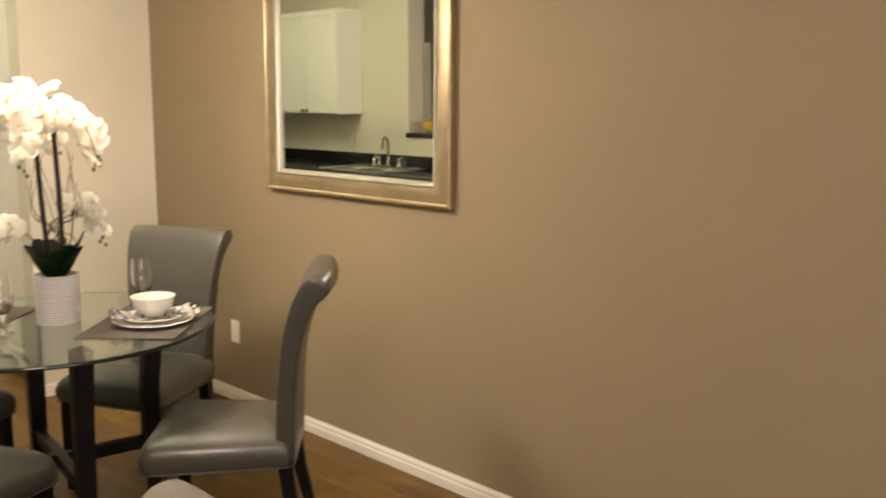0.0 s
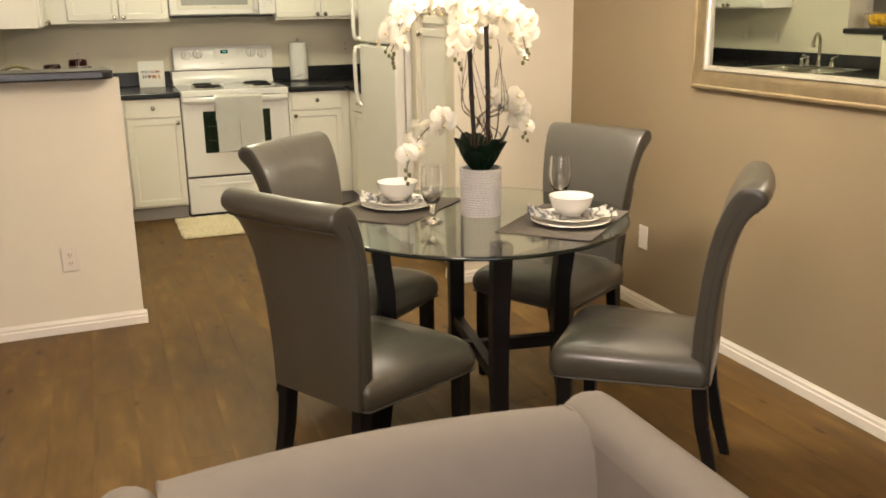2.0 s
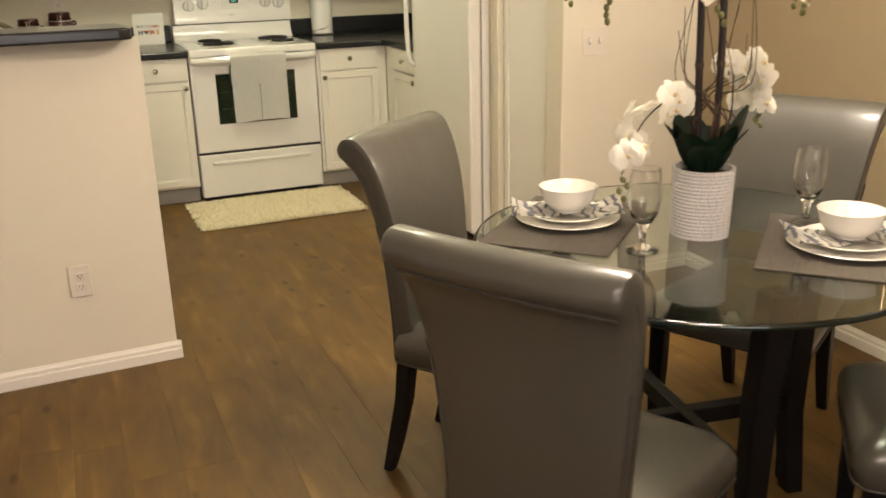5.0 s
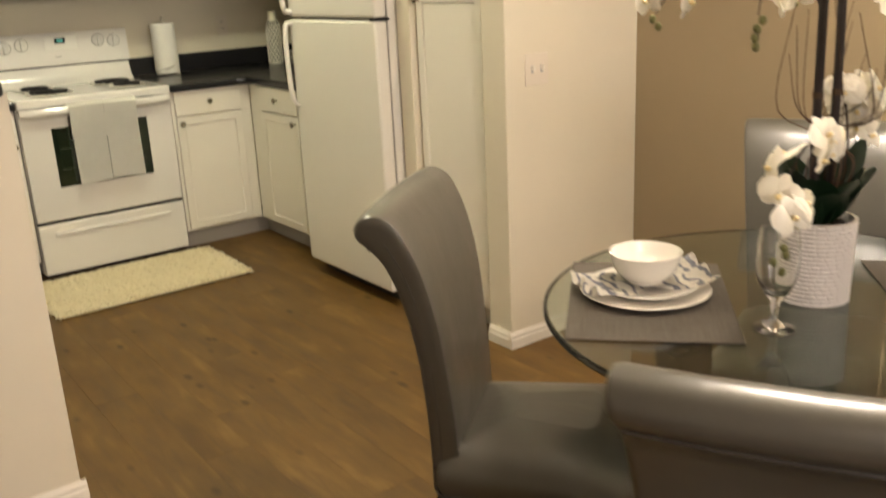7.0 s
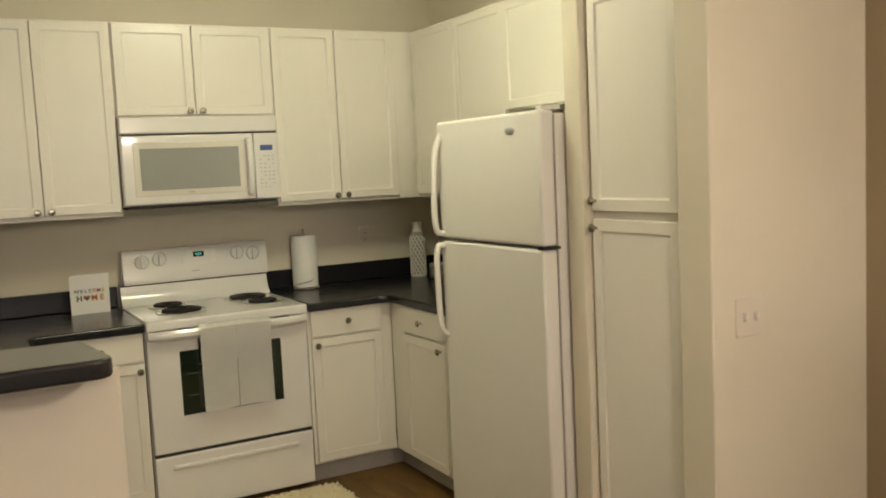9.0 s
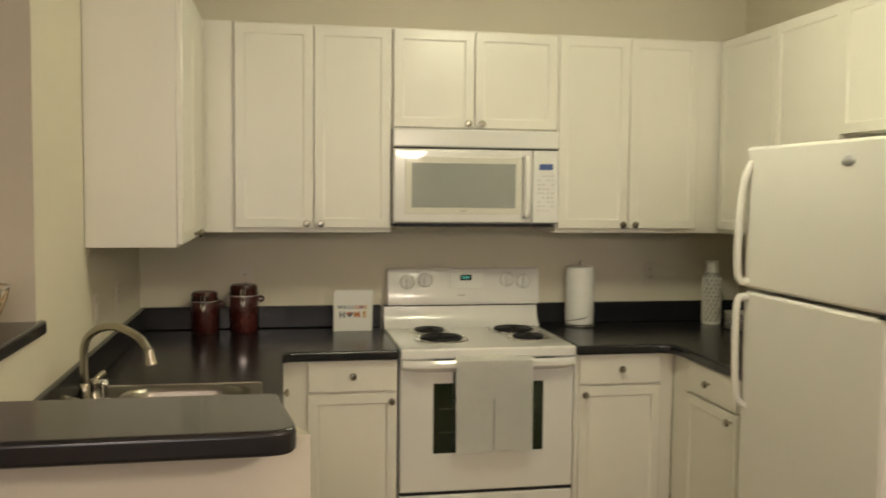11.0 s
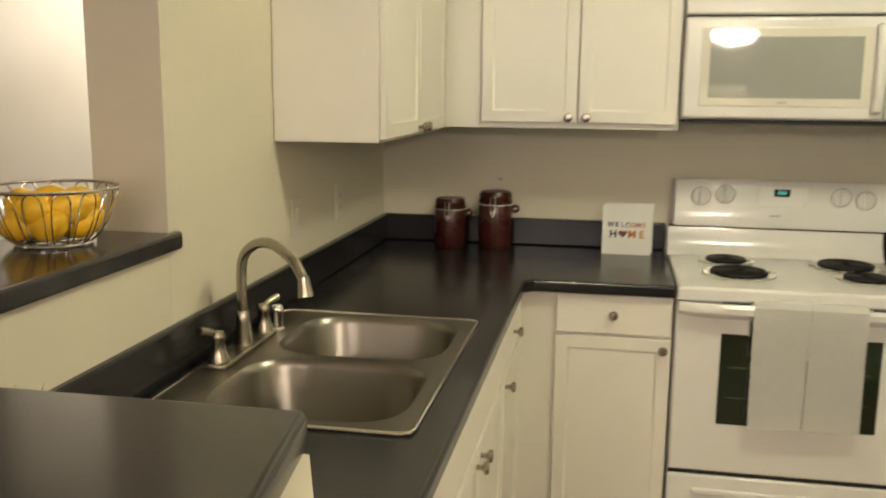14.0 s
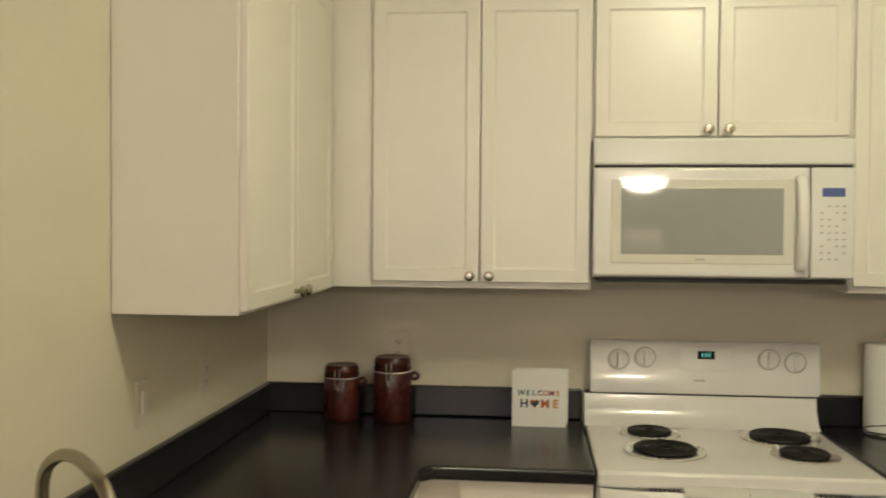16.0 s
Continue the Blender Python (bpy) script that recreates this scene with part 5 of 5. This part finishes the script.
# greeting card
card = thing("greeting_card", "white folded card that reads welcome home", "card", pose(-0.532, -0.150, CT + 0.0008))
part("front_leaf", box(-0.089, 0.089, -0.0006, 0.0006, 0, 0.185), PAPER, card, m=Matrix.Rotation(radians(-3), 4, "X"))
back_leaf = box(-0.089, 0.089, -0.0006, 0.0006, 0, 0.190)
part("back_leaf", back_leaf, PAPER, card, m=Matrix.Translation((0.008, 0.052, 0)) @ Matrix.Rotation(radians(4), 4, "Z") @ Matrix.Rotation(radians(5), 4, "X"))
INK = [material("card_ink", c, 0.7) for c in ((0.05, 0.06, 0.10), (0.30, 0.04, 0.08), (0.02, 0.17, 0.16), (0.55, 0.16, 0.03), (0.22, 0.10, 0.32), (0.6, 0.30, 0.03))]


def letter(ch, x, z, size, mat):
    data = bpy.data.curves.new("letter", "FONT")
    data.body, data.size, data.extrude, data.offset = ch, size, 0.0003, size * 0.028
    data.align_x = "CENTER"
    tmp = bpy.data.objects.new("tmp", data)
    scene.collection.objects.link(tmp)
    bpy.context.view_layer.update()
    me = bpy.data.meshes.new_from_object(tmp.evaluated_get(bpy.context.evaluated_depsgraph_get()))
    bpy.data.objects.remove(tmp)
    me.materials.clear()
    me.materials.append(mat)
    ob = new("letter", me)
    ob.parent = card
    ob.matrix_basis = Matrix.Rotation(radians(-3), 4, "X") @ pose(x, -0.0012, z, 90, 0, 0)


for k, ch in enumerate("WELCOME"):
    letter(ch, -0.0585 + 0.0195 * k + (0.003 if k > 0 else 0), 0.104, 0.0235, INK[(0, 2, 4, 0, 3, 1, 5)[k]])
for k, ch in ((0, "H"), (2, "M"), (3, "E")):
    letter(ch, -0.049 + 0.0345 * k, 0.064, 0.0385, INK[(0, 1, 3, 5)[k]])
hb_ = bmesh.new()
hv = []
for k in range(36):
    a = 2 * math.pi * k / 36
    hv.append(hb_.verts.new((0.00098 * 16 * math.sin(a) ** 3, -0.0016, 0.00098 * (13 * math.cos(a) - 5 * math.cos(2 * a) - 2 * math.cos(3 * a) - math.cos(4 * a)))))
hb_.faces.new(hv)
bmesh.ops.solidify(hb_, geom=hb_.faces[:], thickness=0.0006)
part("heart", hb_, patterned("heart_print", (0.6, 0.10, 0.03), (0.03, 0.18, 0.20), 60, "NOISE", 0.7), card, "many-coloured printed heart", Matrix.Rotation(radians(-3), 4, "X") @ pose(-0.0145, 0, 0.078))

# paper towel
pt = thing("paper_towel_holder", "white paper towel roll on a chrome stand", "paper towel", pose(0.589, -0.102, CT + 0.0005) @ Matrix.Diagonal((1, 1, 1.03, 1)))
part("roll", lathe([(0.020, 0.012), (0.067, 0.012), (0.069, 0.02), (0.0695, 0.12), (0.0685, 0.280), (0.065, 0.284), (0.020, 0.284)], 40), PAPER, pt, "white paper towel roll")
part("base_ring", tube([(0.076 * math.cos(a * math.pi / 18), 0.076 * math.sin(a * math.pi / 18), 0.004) for a in range(36)], 0.0032, 8, closed=True), CHROME, pt)
part("post", tube([(0, 0, 0.004), (0, 0, 0.300)], 0.0035, 8), CHROME, pt)
part("finial", lathe([(0.0, 0.0), (0.006, 0.004), (0.009, 0.012), (0.005, 0.020), (0.0, 0.024)], 14, at=(0, 0, 0.298)), CHROME, pt)
part("tension_arm", tube(curve_points([(-0.074, 0.0, 0.006), (-0.070, -0.025, 0.026), (0.0, -0.0735, 0.045), (0.071, -0.02, 0.075)], 24), 0.0028, 8), CHROME, pt)
part("base_cross", tube([(-0.075, 0, 0.004), (0.075, 0, 0.004)], 0.003, 8), CHROME, pt)

# lattice vase
vase = thing("lattice_vase", "white ceramic vase with a pierced lattice body", "vase", pose(1.285, -0.115, CT + 0.0005))
part("liner", lathe([(0.0, 0.0), (0.034, 0.0), (0.040, 0.03), (0.041, 0.24), (0.026, 0.275), (0.022, 0.29), (0.0, 0.29)], 32), GREYKICK, vase)
lat = bmesh.new()
for s in (-1, 1):
    for k in range(12):
        pts = []
        for i in range(26):
            z = 0.012 + 0.245 * i / 25
            r = 0.0445 if z < 0.225 else 0.0445 - (z - 0.225) * 0.45
            a = 2 * math.pi * k / 12 + s * z * 13
            pts.append((r * math.cos(a), r * math.sin(a), z))
        tube(pts, 0.0036, 5, lat)
part("lattice", lat, CERAMIC, vase, "white pierced lattice")
part("neck", lathe([(0.036, 0.250), (0.028, 0.272), (0.027, 0.305), (0.031, 0.318), (0.028, 0.319), (0.024, 0.300), (0.024, 0.272)], 32, cap=False), CERAMIC, vase)
part("foot", lathe([(0.0, 0.0002), (0.045, 0.0002), (0.046, 0.010), (0.044, 0.015)], 32), CERAMIC, vase)
for k in range(6):
    p = lathe([(0.0, 0.0), (0.045, 0.0), (0.082, 0.010), (0.085, 0.014), (0.080, 0.014), (0.045, 0.005), (0.0, 0.004)], 40)
    tagged(part("stacked_plate", p, CERAMIC, None, "", pose(1.335, -0.335, CT + 0.0005 + 0.0145 * k)), "white ceramic plate in a stack on the worktop", "plate", "stacked plates")

# dish towels on the oven handle


def towel(x0, x1, z1, seed):
    rng2 = random.Random(seed)
    ph = [rng2.uniform(0, 6) for _ in range(3)]
    path = []
    ybar, zbar = SF - 0.046, 0.8735
    for i in range(9):
        path.append((SF - 0.013, 0.70 + 0.165 * i / 8))
    for i in range(5):
        a = math.pi * i / 4
        path.append((ybar + 0.018 + 0.022 * math.cos(a), zbar + 0.006 + 0.006 * math.sin(a)))
    for i in range(18):
        path.append((ybar - 0.0185 + 0.012 * min(i / 6, 1), zbar - 0.004 - (zbar - 0.004 - z1) * i / 17))
    rows = []
    for k, (y, z) in enumerate(path):
        row = []
        for j in range(15):
            u = j / 14
            depth = max(0, k - 14) / 17
            row.append((x0 + (x1 - x0) * u + 0.006 * depth * math.sin(3 * u + ph[0]), y - 0.004 * depth * (1 + math.sin(u * 5 + ph[1])), z + 0.003 * depth * math.sin(u * 4 + ph[2])))
        rows.append(row)
    bm, _ = grid_surface(rows)
    bmesh.ops.solidify(bm, geom=bm.faces[:], thickness=0.0035)
    tagged(part("dish_towel", bm, TOWEL, None), "white dish towel hung over the oven handle", "towel", "dish towels")


towel(-0.152, 0.0148, 0.482, 1)
towel(0.0165, 0.178, 0.484, 2)

# rug
rug = thing("shag_rug", "small cream shag rug in front of the stove", "rug")
part("backing", prism(rounded([(-0.470, -1.27), (0.445, -1.27), (0.445, -0.715), (-0.470, -0.715)], 0.03), 0.001, 0.014), RUG, rug)
rg = random.Random(11)
tv, tf = [], []
for k in range(26000):
    x, y = rg.uniform(-0.480, 0.455), rg.uniform(-1.284, -0.709)
    ex = max(0, abs(x + 0.0075) - 0.43) + max(0, abs(y + 0.997) - 0.26)
    h, lean = rg.uniform(0.008, 0.024), rg.uniform(0, 6.28)
    l2 = rg.uniform(0.007, 0.034)
    dx, dy = l2 * math.cos(lean), l2 * math.sin(lean)
    w = 0.0020
    a = rg.uniform(0, 3.14)
    wx, wy = w * math.cos(a), w * math.sin(a)
    i = len(tv)
    tv += [(x - wx, y - wy, 0.010), (x + wx, y + wy, 0.010), (x + dx * 0.6 + wx * 0.8, y + dy * 0.6 + wy * 0.8, 0.010 + h * 0.7), (x + dx, y + dy, max(0.010 + h - ex * 0.5, 0.006))]
    tf += [(i, i + 1, i + 2), (i, i + 2, i + 3)]
me = bpy.data.meshes.new("nap")
me.from_pydata(tv, [], tf)
me.materials.append(RUG)
nap = new("nap", me)
nap.parent = rug
tagged(nap, "long soft cream nap", kind="stuff")

# wire bowl of lemons on the bar
wb = thing("wire_bowl", "round chrome wire fruit bowl on the bar top", "bowl", pose(-1.638, -1.985, 1.2165) @ Matrix.Diagonal((0.97, 0.97, 0.97, 1)))
part("rim", tube([(0.128 * math.cos(a * math.pi / 24), 0.128 * math.sin(a * math.pi / 24), 0.112) for a in range(48)], 0.0033, 8, closed=True), CHROME, wb)
part("foot_ring", tube([(0.070 * math.cos(a * math.pi / 18), 0.070 * math.sin(a * math.pi / 18), 0.0035) for a in range(36)], 0.0035, 8, closed=True), CHROME, wb)
for k in range(15):
    a0 = 2 * math.pi * k / 15
    loop = []
    for da, r, z in ((-0.15, 0.068, 0.004), (-0.15, 0.092, 0.025), (-0.15, 0.113, 0.068), (-0.12, 0.123, 0.100), (0.0, 0.127, 0.111), (0.12, 0.123, 0.100), (0.15, 0.113, 0.068), (0.15, 0.092, 0.025), (0.15, 0.068, 0.004)):
        loop.append((r * math.cos(a0 + da), r * math.sin(a0 + da), z))
    part("wire", tube(curve_points(loop, 24), 0.0015, 6), CHROME, wb)
for k in range(3):
    a0 = math.pi * k / 3
    part("bottom_wire", tube([(0.069 * math.cos(a0), 0.069 * math.sin(a0), 0.004), (-0.069 * math.cos(a0), -0.069 * math.sin(a0), 0.004)], 0.002, 6), CHROME, wb)
lem = lathe([(0.0, -0.046), (0.007, -0.043), (0.014, -0.037), (0.026, -0.024), (0.0315, -0.005), (0.031, 0.008), (0.025, 0.024), (0.014, 0.037), (0.008, 0.042), (0.0, 0.045)], 24)
LEMONMESH = to_mesh("lemon", lem, LEMON)
rl = random.Random(4)
spots = [(0.055 * math.cos(a), 0.055 * math.sin(a), 0.046) for a in (0.3, 1.5, 2.8, 4.0, 5.2)] + [(0.0, 0.0, 0.04)] + [(0.056 * math.cos(a), 0.056 * math.sin(a), 0.078) for a in (0.9, 2.2, 3.5, 4.7, 5.9)]
for x, y, z in spots:
    ob = part("lemon", LEMONMESH, LEMON, None, "", Matrix.Translation((-1.638 + x * 0.96, -1.985 + y * 0.96, 1.2165 + z * 0.97)) @ Euler((rl.uniform(0.9, 2.0), rl.uniform(-0.4, 0.4), rl.uniform(0, 6.28))).to_matrix().to_4x4())
    tagged(ob, "ripe yellow lemon in a wire bowl", "lemon", "lemons")

# grass pot behind the bar
gp = thing("grass_pot", "small white pot of green grass on the sink counter", "plant", pose(-1.36, -2.56, CT + 0.0005) @ Matrix.Diagonal((1, 1, 1.06, 1)))
part("pot", lathe([(0.0, 0.0), (0.045, 0.0), (0.052, 0.10), (0.048, 0.10), (0.046, 0.09), (0.0, 0.09)], 28), CERAMIC, gp)
gv, gf = [], []
for k in range(420):
    a, r = rl.uniform(0, 6.28), 0.045 * math.sqrt(rl.random())
    x, y = r * math.cos(a), r * math.sin(a)
    h, b = rl.uniform(0.07, 0.115), rl.uniform(0, 6.28)
    dx, dy = 0.03 * math.cos(a) + 0.012 * math.cos(b), 0.03 * math.sin(a) + 0.012 * math.sin(b)
    i = len(gv)
    gv += [(x - 0.0014, y, 0.088), (x + 0.0014, y, 0.088), (x + dx * 0.5 + 0.001, y + dy * 0.5, 0.088 + h * 0.7), (x + dx, y + dy, 0.088 + h)]
    gf += [(i, i + 1, i + 2), (i, i + 2, i + 3)]
me = bpy.data.meshes.new("blades")
me.from_pydata(gv, [], gf)
me.materials.append(GRASS)
bl = new("blades", me)
bl.parent = gp
tagged(bl, "fine green grass blades", kind="stuff")

# kitchen ceiling light
kl = thing("ceiling_light", "round frosted glass ceiling light over the kitchen", "lamp", pose(0.13, -1.75, 0))
part("base_ring", lathe([(0.0, 2.659), (0.11, 2.659), (0.115, 2.645), (0.10, 2.632), (0.03, 2.628), (0.025, 2.601), (0.0, 2.601)], 40), NICKEL, kl)
part("glass_bowl", lathe([(0.140, 2.600), (0.144, 2.565), (0.137, 2.520), (0.110, 2.478), (0.058, 2.452), (0.0, 2.446)], 40), DIFFUSER, kl, "lit frosted glass bowl")

# ---- floor, board by board ----
floor = tagged(part("floor", box(WEST, XR + 0.12, SOUTH, NORTH, -0.12, -0.0135), DARK, smooth=False), "brown wood-look plank floor", "floor", kind="structure")
PW, PL = 0.150, 1.22


def plank_mesh(length):
    bm = bmesh.new()
    g, c, t = 0.0002, 0.0007, 0.012
    a = [(-PW / 2 + g, -length / 2 + g), (PW / 2 - g, -length / 2 + g), (PW / 2 - g, length / 2 - g), (-PW / 2 + g, length / 2 - g)]
    b = [(-PW / 2 + c, -length / 2 + c), (PW / 2 - c, -length / 2 + c), (PW / 2 - c, length / 2 - c), (-PW / 2 + c, length / 2 - c)]
    bm, vs = grid_surface([[(x, y, -t) for x, y in a], [(x, y, -0.0004) for x, y in a], [(x, y, 0) for x, y in b]], bm, True)
    bm.faces.new(vs[-1])
    return to_mesh("plank", bm, PLANK, smooth=False)


BOARD = plank_mesh(PL)
rp = random.Random(21)
rv, rf = [], []
for c in range(int((XR - WEST) / PW) + 1):
    x = XR - PW / 2 - c * PW
    y = SOUTH - rp.uniform(0, PL)
    while y < NORTH:
        yc = y + PL / 2
        if -1.75 < x < 1.5 and -7.3 < yc < -0.4:
            p = new("plank", BOARD)
            p.parent = floor
            p.matrix_basis = Matrix.Translation((x, yc, 0))
        else:
            i = len(rv)
            y0, y1 = max(y, SOUTH), min(y + PL, NORTH)
            rv += [(x - PW / 2 + 0.001, y0 + 0.001, 0), (x + PW / 2 - 0.001, y0 + 0.001, 0), (x + PW / 2 - 0.001, y1 - 0.001, 0), (x - PW / 2 + 0.001, y1 - 0.001, 0),
                   (x - PW / 2 + 0.001, y0 + 0.001, -0.012), (x + PW / 2 - 0.001, y0 + 0.001, -0.012), (x + PW / 2 - 0.001, y1 - 0.001, -0.012), (x - PW / 2 + 0.001, y1 - 0.001, -0.012)]
            rf += [(i, i + 1, i + 2, i + 3), (i + 4, i + 5, i + 1, i), (i + 5, i + 6, i + 2, i + 1), (i + 6, i + 7, i + 3, i + 2), (i + 7, i + 4, i, i + 3)]
        y += PL
me = bpy.data.meshes.new("far_planks")
me.from_pydata(rv, [], rf)
me.materials.append(PLANK)
fp = new("far_planks", me)
fp.parent = floor
tagged(fp, kind="stuff")
